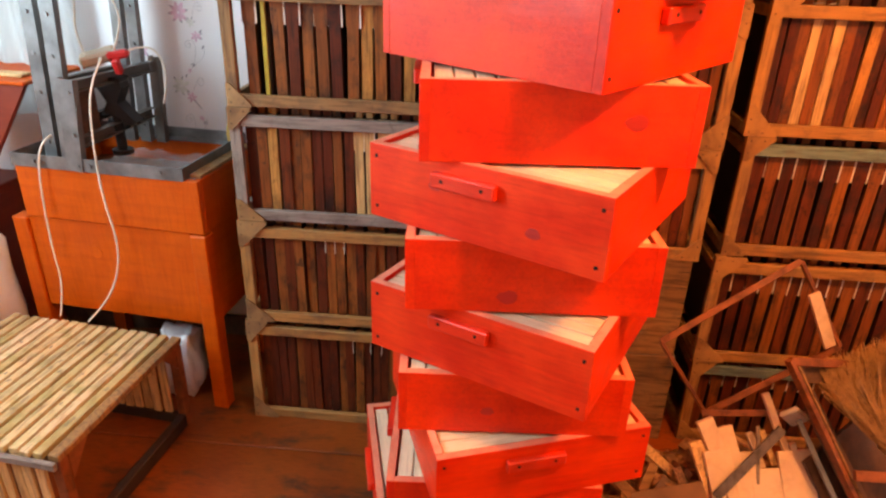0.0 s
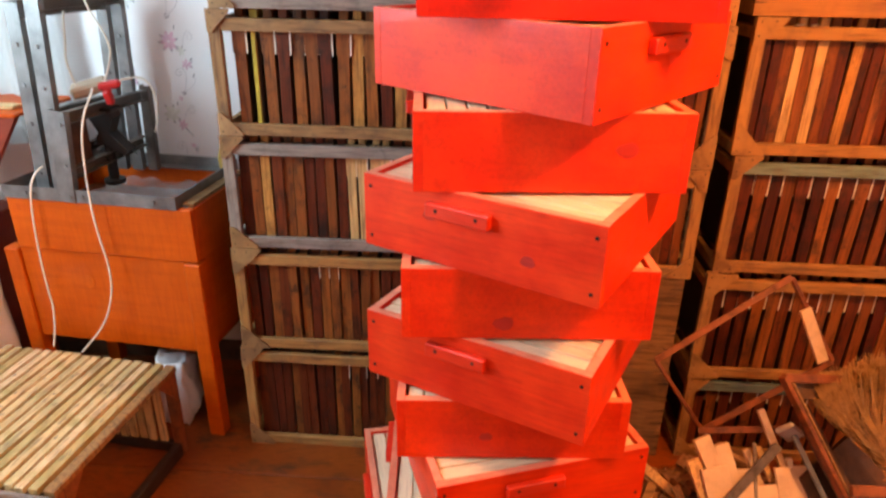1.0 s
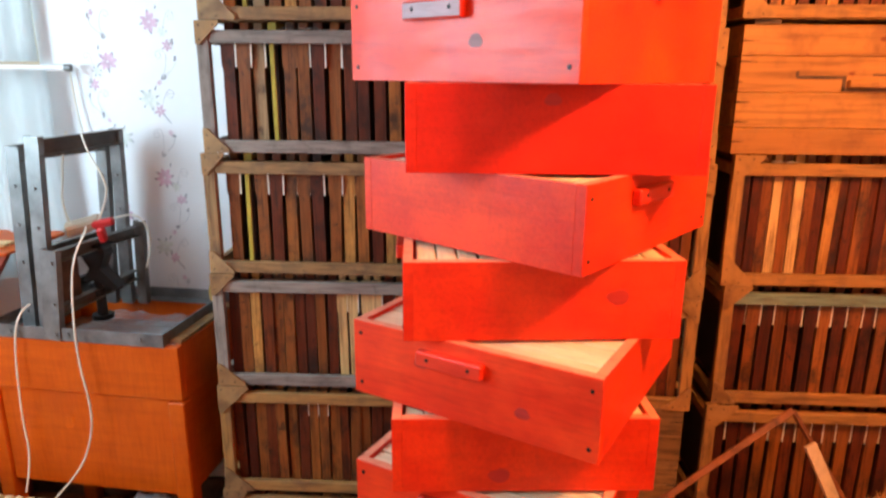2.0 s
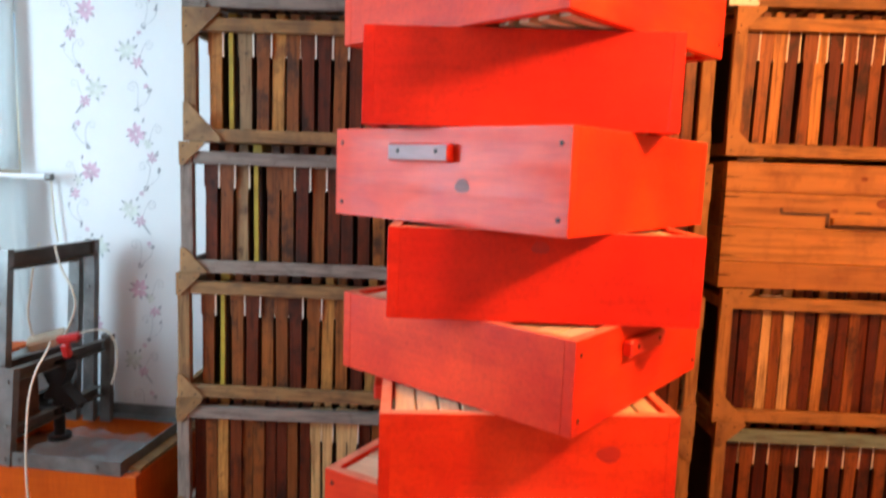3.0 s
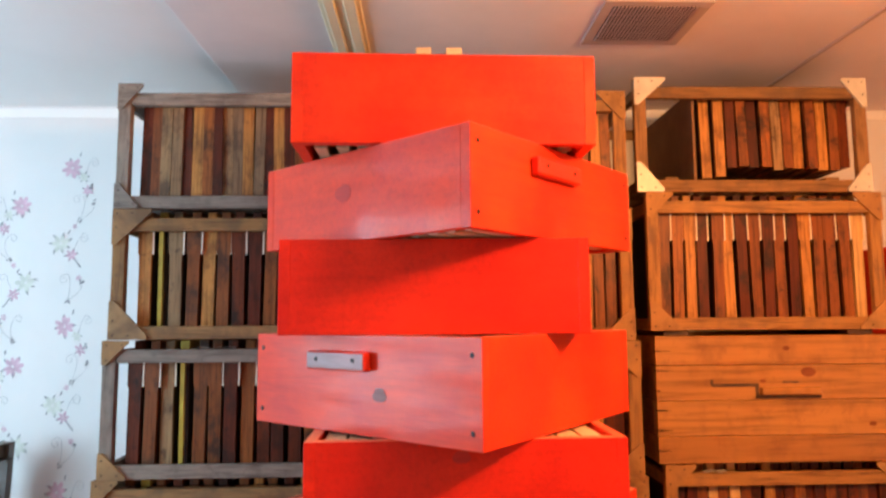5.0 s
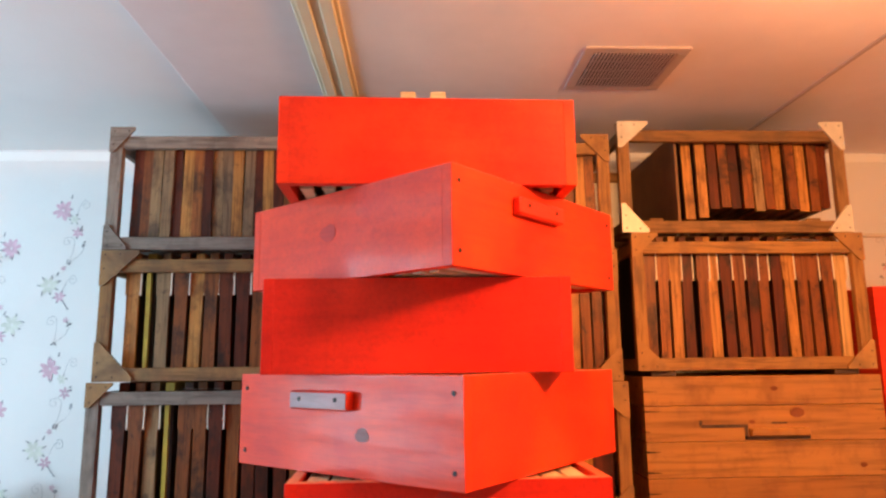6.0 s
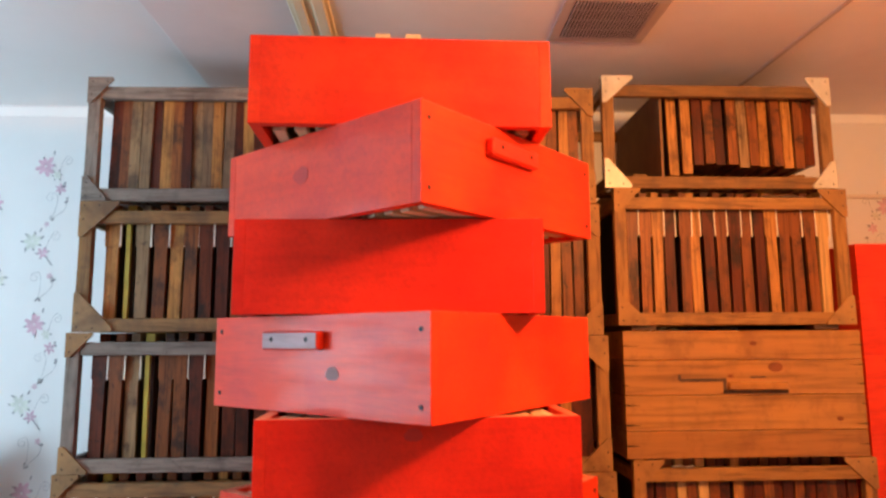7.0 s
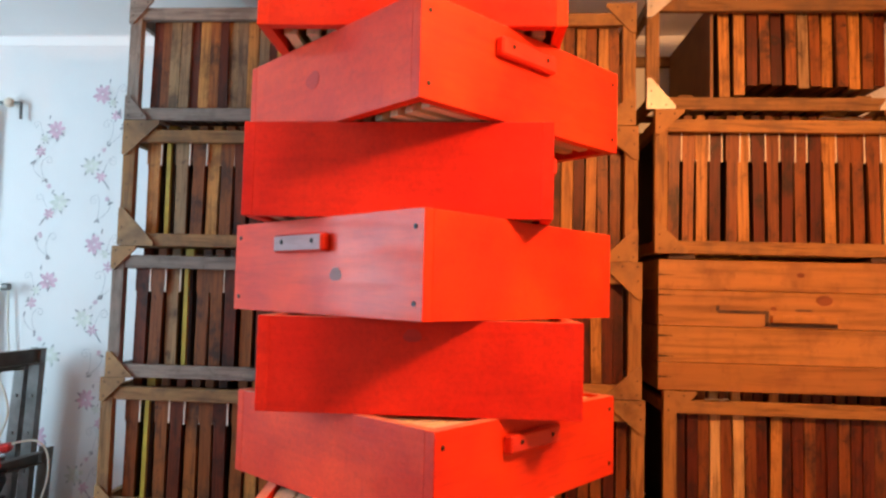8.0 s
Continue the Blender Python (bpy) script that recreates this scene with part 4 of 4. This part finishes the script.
channel((-1.036, 2.20, 0.872), (-1.022, 2.20, 1.170), 0.034, DARK_STEEL)
channel((-1.130, 1.885, 1.128), (-1.034, 2.19, 1.140), 0.036, DARK_STEEL, "beam")
channel((-1.160, 1.885, 0.945), (-1.050, 2.19, 0.985), 0.034, DARK_STEEL, "beam")
channel((-1.300, 1.965, 1.095), (-1.145, 2.19, 1.125), 0.036, DARK_STEEL, "beam")
channel((-1.285, 1.965, 0.955), (-1.140, 2.19, 1.005), 0.028, BLACK_STEEL, "beam")
part("back_plate", blk(-0.006, 0.006, -0.045, 0.055, -0.085, 0.062, 0.003), DARK_WOOD, press, "brown wooden plate behind the post", m=PI @ pose(-1.150, 1.955, 1.045, 0, 0, -18))
# the screw jack: a wedge-shaped yoke on a spread foot
bm = prism([(-0.044, 0.075), (0.040, 0.085), (0.046, 0.060), (0.024, 0.010), (0.078, -0.050), (0.062, -0.062), (0.004, -0.028), (-0.036, -0.030), (-0.012, 0.012)], -0.026, 0.026)
block(bm, -0.050, 0.046, -0.032, 0.032, 0.076, 0.092, 0.004)
cyl(bm, (0.0, 0.0, -0.15), (0.0, 0.0, -0.02), 0.016, 12)
cyl(bm, (-0.03, 0.0, -0.052), (0.07, 0.01, -0.058), 0.008, 10)
cyl(bm, (0.0, 0.0, -0.165), (0.0, 0.0, -0.15), 0.034, 14)
part("jack", bm, BLACK_STEEL, press, "dark screw jack", m=PI @ pose(-1.096, 2.05, 1.038))
# crumpled foil on the tray
bm = bmesh.new()
bmesh.ops.create_grid(bm, x_segments=26, y_segments=16, size=0.5)
for v in bm.verts:
    q = Vector((v.co.x * 7, v.co.y * 6, 0.3))
    edge = max(abs(v.co.x), abs(v.co.y)) * 2
    v.co = Vector((v.co.x * 0.44, v.co.y * 0.31, 0.030 * abs(noise.noise(q)) + 0.035 * (1 - edge * edge * 0.9) * abs(noise.noise(q * 0.45 + Vector((3, 1, 0))))))
film = Mat("clear_film", 0.15)
film.base((0.52, 0.52, 0.51))
film.b.inputs["Alpha"].default_value = 0.42
film.bump(film.noise(film.coords((1, 1, 1)), 18, 4), 0.8, 0.01)
wrap = solid("plastic_film", bm, film.m, "crumpled clear plastic film lying in the press tray", "plastic film", PM @ pose(-0.25, 0.19, 0.825))
for po in wrap.data.polygons:
    po.use_smooth = True
# power strip, red plug and cords on the frame
strip = thing("power_strip", "beige extension socket with a red plug and white cords", "extension lead", pose(-1.105, 2.03, 1.178))
bm = bmesh.new()
block(bm, -0.055, 0.055, -0.03, 0.03, 0.0, 0.035, 0.008, m=pose(0, 0, 0, 12, -14, 25))
part("socket_body", bm, BEIGE, strip)
bm = bmesh.new()
block(bm, -0.02, 0.045, -0.02, 0.02, 0.0, 0.025, 0.007, m=pose(0.055, -0.01, 0.012, 0, -8, 20))
block(bm, -0.012, 0.012, -0.012, 0.012, -0.05, 0.0, 0.005, m=pose(0.065, -0.03, 0.015, 20, 0, 0))
part("plug", bm, RED_PLASTIC, strip, "red plug")
CORDS = (
    [(-1.085, 2.00, 1.195), (-1.02, 1.90, 1.215), (-1.035, 1.845, 1.15), (-1.055, 1.838, 1.05), (-1.067, 1.836, 0.82), (-1.036, 1.832, 0.63), (-1.075, 1.832, 0.49), (-1.135, 1.83, 0.40), (-1.18, 1.80, 0.352)],
    [(-1.245, 1.915, 0.965), (-1.265, 1.872, 0.95), (-1.288, 1.868, 0.80), (-1.296, 1.865, 0.58), (-1.285, 1.862, 0.45), (-1.29, 1.82, 0.355)],
    [(-1.125, 2.03, 1.49), (-1.13, 2.0, 1.42), (-1.135, 1.995, 1.34), (-1.155, 2.0, 1.27), (-1.14, 2.01, 1.20)],
    [(-1.09, 2.05, 1.48), (-1.05, 2.0, 1.43), (-1.005, 1.995, 1.36), (-1.00, 2.0, 1.29), (-1.06, 2.02, 1.20)],
    [(-1.05, 2.02, 1.20), (-1.00, 2.05, 1.225), (-0.94, 2.08, 1.22), (-0.92, 2.09, 1.12), (-0.95, 2.09, 1.04)],
)
for pts in CORDS:
    c = tube("cord", [Vector(p) - Vector((-1.105, 2.03, 1.178)) for p in pts], 0.0031, CABLE, strip)

# ---- rack of empty frames ----
RM = pose(-0.905, 1.195, 0, 0, 0, -6.3)
rack = thing("frame_rack", "open wooden rack holding a row of empty frames", "rack", RM)
RW, RD, RH = 0.640, 0.566, 0.325
for x in (-RW, -0.034):
    for y in (0.0, RD - 0.03):
        part("post", blk(x, x + 0.034, y, y + 0.03, 0.0, RH, 0.003), SIENNA, rack)
for y in (0.0, RD - 0.03):
    part("rail", blk(-RW + 0.034, -0.034, y + 0.002, y + 0.026, RH - 0.045, RH, 0.003), CRATE, rack)
    part("rail", blk(-RW + 0.034, -0.034, y + 0.002, y + 0.026, 0.0, 0.04, 0.003), DARK_RAIL, rack)
for x in (-RW + 0.002, -0.030):
    part("side_rail", blk(x, x + 0.028, 0.03, RD - 0.03, 0.0, 0.05, 0.003), DARK_RAIL, rack)
for sy, y in ((1, 0.03), (-1, RD - 0.03)):
    g = prism([(y, RH), (y + sy * 0.075, RH), (y, RH - 0.085)], -0.005, 0.0)
    part("gusset", g, SIENNA, rack, m=pose(-0.004, 0, 0, 0, 0, 90))
part("edge_strip", blk(-0.030, 0.004, -0.004, RD + 0.002, RH + 0.0005, RH + 0.022, 0.003), CRATE_V, rack, "grey-brown wooden edge strip")
part("front_strip", blk(-RW, 0.004, -0.026, -0.0115, RH - 0.012, RH + 0.012, 0.003), GREY_WOOD, rack, "weathered grey front strip")
RT = mesh_of(blk(-0.0139, 0.0139, -0.004, RD + 0.004, RH + 0.001, RH + 0.021, 0.002), "top_bar", RACK_TOP)
RSd = mesh_of(blk(-0.0138, 0.0138, 0.0, 0.010, 0.062, RH, 0.001), "side_bar", PALE)
rr = random.Random(9)
for i in range(16):
    f = thing("comb_holder", "empty hive frame with a pencil-marked pale top bar", "hive frame", RM @ pose(-0.058 - 0.0372 * i + rr.uniform(-0.0022, 0.0022), rr.uniform(-0.005, 0.005), 0, 0, 0, rr.uniform(-0.25, 0.25)), "empty frames on the rack")
    part("top_bar", RT, None, f)
    part("side_bar", RSd, None, f, m=pose(0, -0.010 if i else -0.010, 0))
    part("side_bar", RSd, None, f, m=pose(0, RD - 0.045, 0))
    if i % 3 != 1:
        bm = bmesh.new()
        for k in range(rr.randint(2, 4)):
            y = 0.10 + rr.uniform(0, 0.36)
            mt = pose(rr.uniform(-0.003, 0.003), y, RH + 0.0211, 0, 0, rr.uniform(-25, 25))
            block(bm, -0.005, 0.005, 0, 0.0022, -0.0003, 0.0003, 0, mt)
            block(bm, -0.004, -0.002, 0.004, 0.011, -0.0003, 0.0003, 0, mt)
            block(bm, 0.001, 0.003, 0.004, 0.013, -0.0003, 0.0003, 0, mt)
        part("pencil_mark", bm, DARK_STEEL, f)


def lump(name, m, size, label, seed, mat=SACK, cat="sack", amp=0.22):
    """A slack filled bag, creased, flat where it lies."""
    bm = bmesh.new()
    bmesh.ops.create_icosphere(bm, subdivisions=4, radius=1.0)
    for v in bm.verts:
        d = v.co.normalized()
        n = noise.fractal(d * 1.6 + Vector((seed, 0, 0)), 1.0, 2.0, 4)
        fold = abs(noise.noise(d * 4.5 + Vector((0, seed, 0))))
        s = Vector((math.copysign(abs(d.x) ** 0.6, d.x), math.copysign(abs(d.y) ** 0.6, d.y), math.copysign(abs(d.z) ** 0.7, d.z)))
        v.co = s * (1 + amp * n - 0.12 * fold)
        v.co = Vector((v.co.x * size[0], v.co.y * size[1], max(-0.8, v.co.z) * size[2] + 0.8 * size[2]))
    ob = solid(name, bm, mat, label, cat, m)
    for p in ob.data.polygons:
        p.use_smooth = True
    return ob


OCHRE = plain("ochre_cloth", (0.45, 0.28, 0.06), 0.8, 0, 0.3, 20, 0.5)
lump("rag", pose(-0.775, 2.215, 0.875, 0, 0, 0), (0.018, 0.020, 0.050), "ochre cloth rag hanging at the press tray corner", 11, OCHRE, "rag")
lump("sack", pose(-0.945, 1.945, 0.0, 0, 0, 10), (0.072, 0.080, 0.150), "white plastic sack on the floor under the press", 2)
lump("sack", pose(-1.66, 1.86, 0.0, 0, 0, 0), (0.15, 0.13, 0.38), "white plastic sack standing beside the press", 5)
lump("sack", pose(-1.60, 1.58, 0.0, 0, 0, 30), (0.12, 0.12, 0.22), "greyish slack plastic sack beside the rack", 8)
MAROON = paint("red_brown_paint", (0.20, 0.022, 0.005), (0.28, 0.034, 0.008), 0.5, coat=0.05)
shelf = thing("orange_chest", "orange painted chest with a slanted side beside the press", "chest", pose(-1.585, 2.10, 0.0, 0, 0, -4))
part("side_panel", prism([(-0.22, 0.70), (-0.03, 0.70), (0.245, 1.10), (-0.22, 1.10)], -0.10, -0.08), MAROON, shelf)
part("top_board", blk(-0.22, 0.25, -0.11, 0.20, 1.10, 1.112, 0.003), ORANGE, shelf)
part("loose_board", blk(-0.22, 0.20, -0.05, 0.0, 1.1125, 1.124, 0.003), PALE, shelf, "pale loose board")
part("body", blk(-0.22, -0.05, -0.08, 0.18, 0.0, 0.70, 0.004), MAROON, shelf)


def curtain(name, x0, x1, y, z0, z1, label, seed):
    bm = bmesh.new()
    n, k = 70, 8
    rows = []
    for j in range(k + 1):
        z = z0 + (z1 - z0) * j / k
        row = []
        for i in range(n + 1):
            t = i / n
            w = 0.016 * math.sin(t * 48 + seed + 0.4 * math.sin(z * 5)) + 0.008 * math.sin(t * 21 + z * 2)
            row.append(bm.verts.new((x0 + (x1 - x0) * t, y + w * (0.5 + 0.5 * (1 - j / k)), z)))
        rows.append(row)
    for j in range(k):
        for i in range(n):
            bm.faces.new((rows[j][i], rows[j][i + 1], rows[j + 1][i + 1], rows[j + 1][i]))
    bm2 = bm
    bmesh.ops.solidify(bm2, geom=bm2.faces[:], thickness=0.0012)
    ob = solid(name, bm2, CURTAIN, label, "curtain")
    for p in ob.data.polygons:
        p.use_smooth = True
    return ob


curtain("curtain", -2.05, -1.31, 2.270, 0.93, 1.672, "white sheer half curtain hanging from a rod", 1.0)
curtain("curtain", -2.05, -1.345, 2.285, 1.70, 2.30, "white sheer upper curtain at the window", 2.0)
rod = thing("curtain_rod", "white curtain rod on small brackets", "curtain rod", pose(-1.25, 2.27, 1.68))
part("rod", cyl(bmesh.new(), (-0.83, 0, 0), (0, 0, 0), 0.009, 12), GLASS_WHITE, rod)
part("end_cap", cyl(bmesh.new(), (0.0005, 0, 0), (0.022, 0, 0), 0.012, 12), STEEL, rod)
part("bracket", blk(-0.02, -0.012, 0.0, 0.054, -0.006, 0.006), STEEL, rod)
hook = thing("curtain_hook", "small metal curtain hook with white knot on the wall", "hook", pose(-1.27, 2.30, 2.31))
bm = bmesh.new()
cyl(bm, (-0.10, 0, 0.012), (0.02, 0, 0.012), 0.006, 8)
cyl(bm, (0.02, 0, 0.014), (0.022, 0, -0.045), 0.005, 8)
cyl(bm, (-0.03, 0.024, 0.012), (-0.03, 0, 0.012), 0.006, 8)
part("arm", bm, STEEL, hook)
bm = bmesh.new()
bmesh.ops.create_icosphere(bm, subdivisions=2, radius=0.018, matrix=pose(-0.02, -0.005, 0.012))
part("knot", bm, CABLE, hook)
tube("pull_cord", [(-1.255, 2.305, 1.675), (-1.25, 2.30, 1.55), (-1.235, 2.30, 1.46)], 0.003, CABLE)
tagged(bpy.data.objects["pull_cord"], "thin white cord hanging from the curtain rod", "cord")

# ---- heap of offcuts, broken frame, box with a straw broom ----


def slab(p, q, w, t, n=(0, -0.8, 0.6), o=(0, 0, 0), bev=0.0015):
    """A board from p to q, w wide, t thick, its broad face towards n."""
    p, q = Vector(p) - Vector(o), Vector(q) - Vector(o)
    z = (q - p).normalized()
    y = Vector(n)
    y = (y - z * y.dot(z)).normalized()
    m = Matrix((y.cross(z), y, z)).transposed().to_4x4()
    m.translation = p
    return block(bmesh.new(), -w / 2, w / 2, -t / 2, t / 2, 0, (q - p).length, min(bev, t / 4), m)


o = Vector((0.80, 1.55, 0.36))
A, B, C, D = (0.651, 1.60, 0.561), (1.003, 1.68, 0.800), (1.140, 1.62, 0.574), (0.798, 1.55, 0.366)
bf = thing("broken_comb_holder", "broken reddish-brown empty hive frame leaning on the crates", "hive frame", pose(*o))
for nm, p, q, w in (("top_bar", A, B, 0.018), ("side_bar", B, C, 0.012), ("bottom_bar", D, C, 0.018), ("side_bar", A, D, 0.011)):
    part(nm, slab(p, q, w, 0.012, o=o), SIENNA, bf)
part("splint", slab((1.036, 1.632, 0.728), (1.103, 1.600, 0.583), 0.034, 0.010, o=o), PALE_OFFCUT, bf, "pale repair strip")

# tilted open box that holds the broom
o = Vector((1.05, 1.36, 0.0))
bx = thing("broken_box", "open reddish wooden box standing tilted in the heap", "box", pose(*o))
part("rim_board", slab((0.911, 1.42, 0.647), (1.115, 1.29, 0.310), 0.013, 0.022, (0.3, -0.7, 0.5), o), SIENNA, bx)
part("rim_lath", slab((0.933, 1.432, 0.640), (1.137, 1.302, 0.303), 0.008, 0.012, (0.3, -0.7, 0.5), o), CRATE, bx)
part("end_board", slab((0.918, 1.425, 0.640), (1.30, 1.56, 0.56), 0.022, 0.014, o=o), SIENNA, bx)
part("end_board", slab((0.945, 1.44, 0.600), (1.30, 1.57, 0.50), 0.05, 0.012, o=o), DARK_WOOD, bx)
part("steel_strip", slab((0.967, 1.40, 0.484), (1.060, 1.30, 0.320), 0.014, 0.006, o=o), STEEL, bx, "thin bare metal strip")
part("inner_board", slab((1.00, 1.44, 0.52), (1.17, 1.33, 0.25), 0.11, 0.010, (0.75, -0.4, 0.55), o), DARK_WOOD, bx)
part("bottom_board", slab((1.10, 1.45, 0.40), (1.28, 1.34, 0.10), 0.26, 0.012, (0.3, -0.7, 0.65), o), DARK_WOOD, bx)
part("low_rail", slab((1.082, 1.30, 0.404), (1.25, 1.31, 0.40), 0.026, 0.016, o=o), SIENNA, bx)
part("prop", blk(0.05, 0.40, 0.10, 0.20, 0.0, 0.30, 0.003), CRATE, bx)

# broom
o = Vector((1.20, 1.38, 0.44))
broom = thing("straw_broom", "straw broom head with loose bristles in the heap", "broom", pose(*o))
rb = random.Random(21)
bm = bmesh.new()
for i in range(2400):
    t = rb.uniform(-1, 1)
    root = Vector((1.185 + rb.uniform(-0.012, 0.02), 1.38 + 0.03 * rb.uniform(-1, 1), 0.452 + 0.016 * t)) - o
    u = rb.random()
    tip = Vector((1.020 + 0.20 * u + rb.uniform(-0.015, 0.015), 1.45 + 0.05 * u + rb.uniform(-0.05, 0.05), 0.585 + 0.075 * u + rb.uniform(-0.03, 0.015))) - o
    mid = root.lerp(tip, 0.5) + Vector((-0.022 + rb.uniform(-0.012, 0.012), rb.uniform(-0.02, 0.02), -0.006 + rb.uniform(-0.014, 0.014)))
    w = 0.0010
    pr = None
    for k in range(6):
        a = k / 5
        q = root * (1 - a) ** 2 + mid * 2 * a * (1 - a) + tip * a * a
        cur = [bm.verts.new(q + Vector((w * math.cos(b), w * 0.6 * math.sin(b * 2), w * math.sin(b)))) for b in (0.5, 2.6, 4.7)]
        if pr:
            for b in range(3):
                bm.faces.new((pr[b], pr[(b + 1) % 3], cur[(b + 1) % 3], cur[b]))
        pr = cur
tagged(part("bristles", bm, STRAW, broom), kind="stuff")
part("binding", cyl(bmesh.new(), (-0.015, 0.0, 0.014), (0.055, -0.02, -0.03), 0.030, 16), STRAW, broom)
part("stick", cyl(bmesh.new(), (0.054, -0.02, -0.029), (0.50, -0.12, -0.425), 0.013, 12), PALE, broom)

# offcuts on the heap
DUSKY = wood("blue_grey_stick", [(0.085, 0.072, 0.070), (0.12, 0.10, 0.09)], (20, 20, 6), 0.7, 0.5, (0.03, 0.022, 0.02))
OFF = [
    ((0.753, 1.440, 0.429), (0.815, 1.380, 0.310), 0.045, 0.016, PALE_OFFCUT),
    ((0.808, 1.440, 0.412), (0.842, 1.375, 0.315), 0.040, 0.016, PALE_OFFCUT),
    ((0.785, 1.400, 0.365), (0.815, 1.335, 0.260), 0.070, 0.014, PALE_OFFCUT),
    ((0.852, 1.405, 0.360), (0.862, 1.335, 0.255), 0.075, 0.014, PALE_OFFCUT),
    ((0.735, 1.420, 0.370), (0.790, 1.340, 0.240), 0.035, 0.016, PALE),
    ((0.985, 1.410, 0.375), (1.010, 1.310, 0.235), 0.085, 0.010, PALE_OFFCUT),
    ((0.925, 1.385, 0.330), (0.945, 1.300, 0.220), 0.100, 0.010, PALE_OFFCUT),
    ((0.918, 1.500, 0.486), (0.955, 1.440, 0.400), 0.020, 0.012, PALE_OFFCUT),
    ((0.881, 1.450, 0.389), (0.925, 1.410, 0.300), 0.018, 0.012, PALE_OFFCUT),
    ((0.910, 1.450, 0.400), (0.950, 1.410, 0.320), 0.016, 0.012, PALE),
    ((0.948, 1.440, 0.416), (0.990, 1.400, 0.330), 0.018, 0.012, PALE_OFFCUT),
    ((0.981, 1.420, 0.392), (1.006, 1.390, 0.310), 0.016, 0.012, PALE_OFFCUT),
    ((0.780, 1.318, 0.280), (0.950, 1.425, 0.430), 0.024, 0.010, DUSKY),
    ((0.892, 1.435, 0.425), (0.896, 1.325, 0.240), 0.009, 0.009, GREY_WOOD),
    ((0.770, 1.510, 0.395), (0.975, 1.480, 0.440), 0.018, 0.014, SIENNA),
    ((0.600, 1.350, 0.165), (0.820, 1.330, 0.265), 0.110, 0.005, CARD),
    ((0.630, 1.510, 0.265), (0.730, 1.455, 0.205), 0.026, 0.018, PALE),
    ((0.720, 1.460, 0.235), (0.745, 1.390, 0.200), 0.024, 0.018, PALE),
    ((0.545, 1.450, 0.200), (0.615, 1.395, 0.165), 0.030, 0.020, CRATE),
    ((0.660, 1.475, 0.230), (0.622, 1.415, 0.180), 0.026, 0.018, CRATE),
    ((0.690, 1.440, 0.215), (0.640, 1.380, 0.165), 0.030, 0.018, DARK_WOOD),
    ((0.575, 1.500, 0.215), (0.650, 1.470, 0.190), 0.026, 0.018, CRATE),
]
for p, q, w, t, mat in OFF:
    solid("offcut", slab(p, q, w, t), mat, "grey weathered stick lying on the wood heap" if mat in (GREY_WOOD, DUSKY) else "bent brown cardboard sheet lying on the wood heap" if mat is CARD else "pale sawn wood offcut lying on the wood heap" if mat in (PALE_OFFCUT, PALE) else "brown wooden stick lying on the wood heap", "offcut", group="offcuts on the heap")
bm = bmesh.new()
block(bm, -0.03, 0.03, -0.008, 0.008, 0, 0.05, 0.004, pose(0.975, 1.47, 0.425, 20, 40, 10))
solid("rag", bm, WHITE_TIN, "scrap of pale crumpled plastic on the wood heap", "scrap")
ro = random.Random(33)
bm = bmesh.new()
for i in range(620):
    a, u = ro.uniform(0, 6.28), ro.random() ** 0.55
    x, y = 0.86 + 0.33 * u * math.cos(a), 1.47 + 0.22 * u * math.sin(a)
    if y > 1.80 or (x < 0.60 and y > 1.3):
        continue
    top = 0.33 * (1 - u ** 1.6) * (0.62 + 0.38 * min(1, max(0, (x - 0.6) / 0.25)))
    z = top * ro.uniform(0.25, 0.95) + 0.015
    l, w, t = ro.uniform(0.04, 0.16), ro.uniform(0.012, 0.045), ro.uniform(0.005, 0.02)
    block(bm, -w / 2, w / 2, -l / 2, l / 2, -t / 2, t / 2, 0, pose(x, y, z, ro.uniform(-35, 35), ro.uniform(-30, 30), ro.uniform(0, 180)))
scraps = wood("scrap_wood", [(0.16, 0.07, 0.03), (0.42, 0.24, 0.11), (0.30, 0.15, 0.06), (0.58, 0.37, 0.19)], (12, 12, 12), 0.65, 0.4, spread=False)
solid("wood_scraps", bm, scraps, "heap of mixed wood scraps and shavings on the floor", "wood scraps", kind="stuff")

# pendant bulb outside the view, whose warm light falls on the tower
bulb = thing("pendant_bulb", "bare warm light bulb on a cord from the ceiling", "lamp", pose(1.10, 0.62, 2.43))
part("socket", cyl(bmesh.new(), (0, 0, 0.0), (0, 0, 0.06), 0.02, 14), BEIGE, bulb)
part("cord", cyl(bmesh.new(), (0, 0, 0.06), (0, 0, H - 2.437), 0.004, 8), CABLE, bulb)
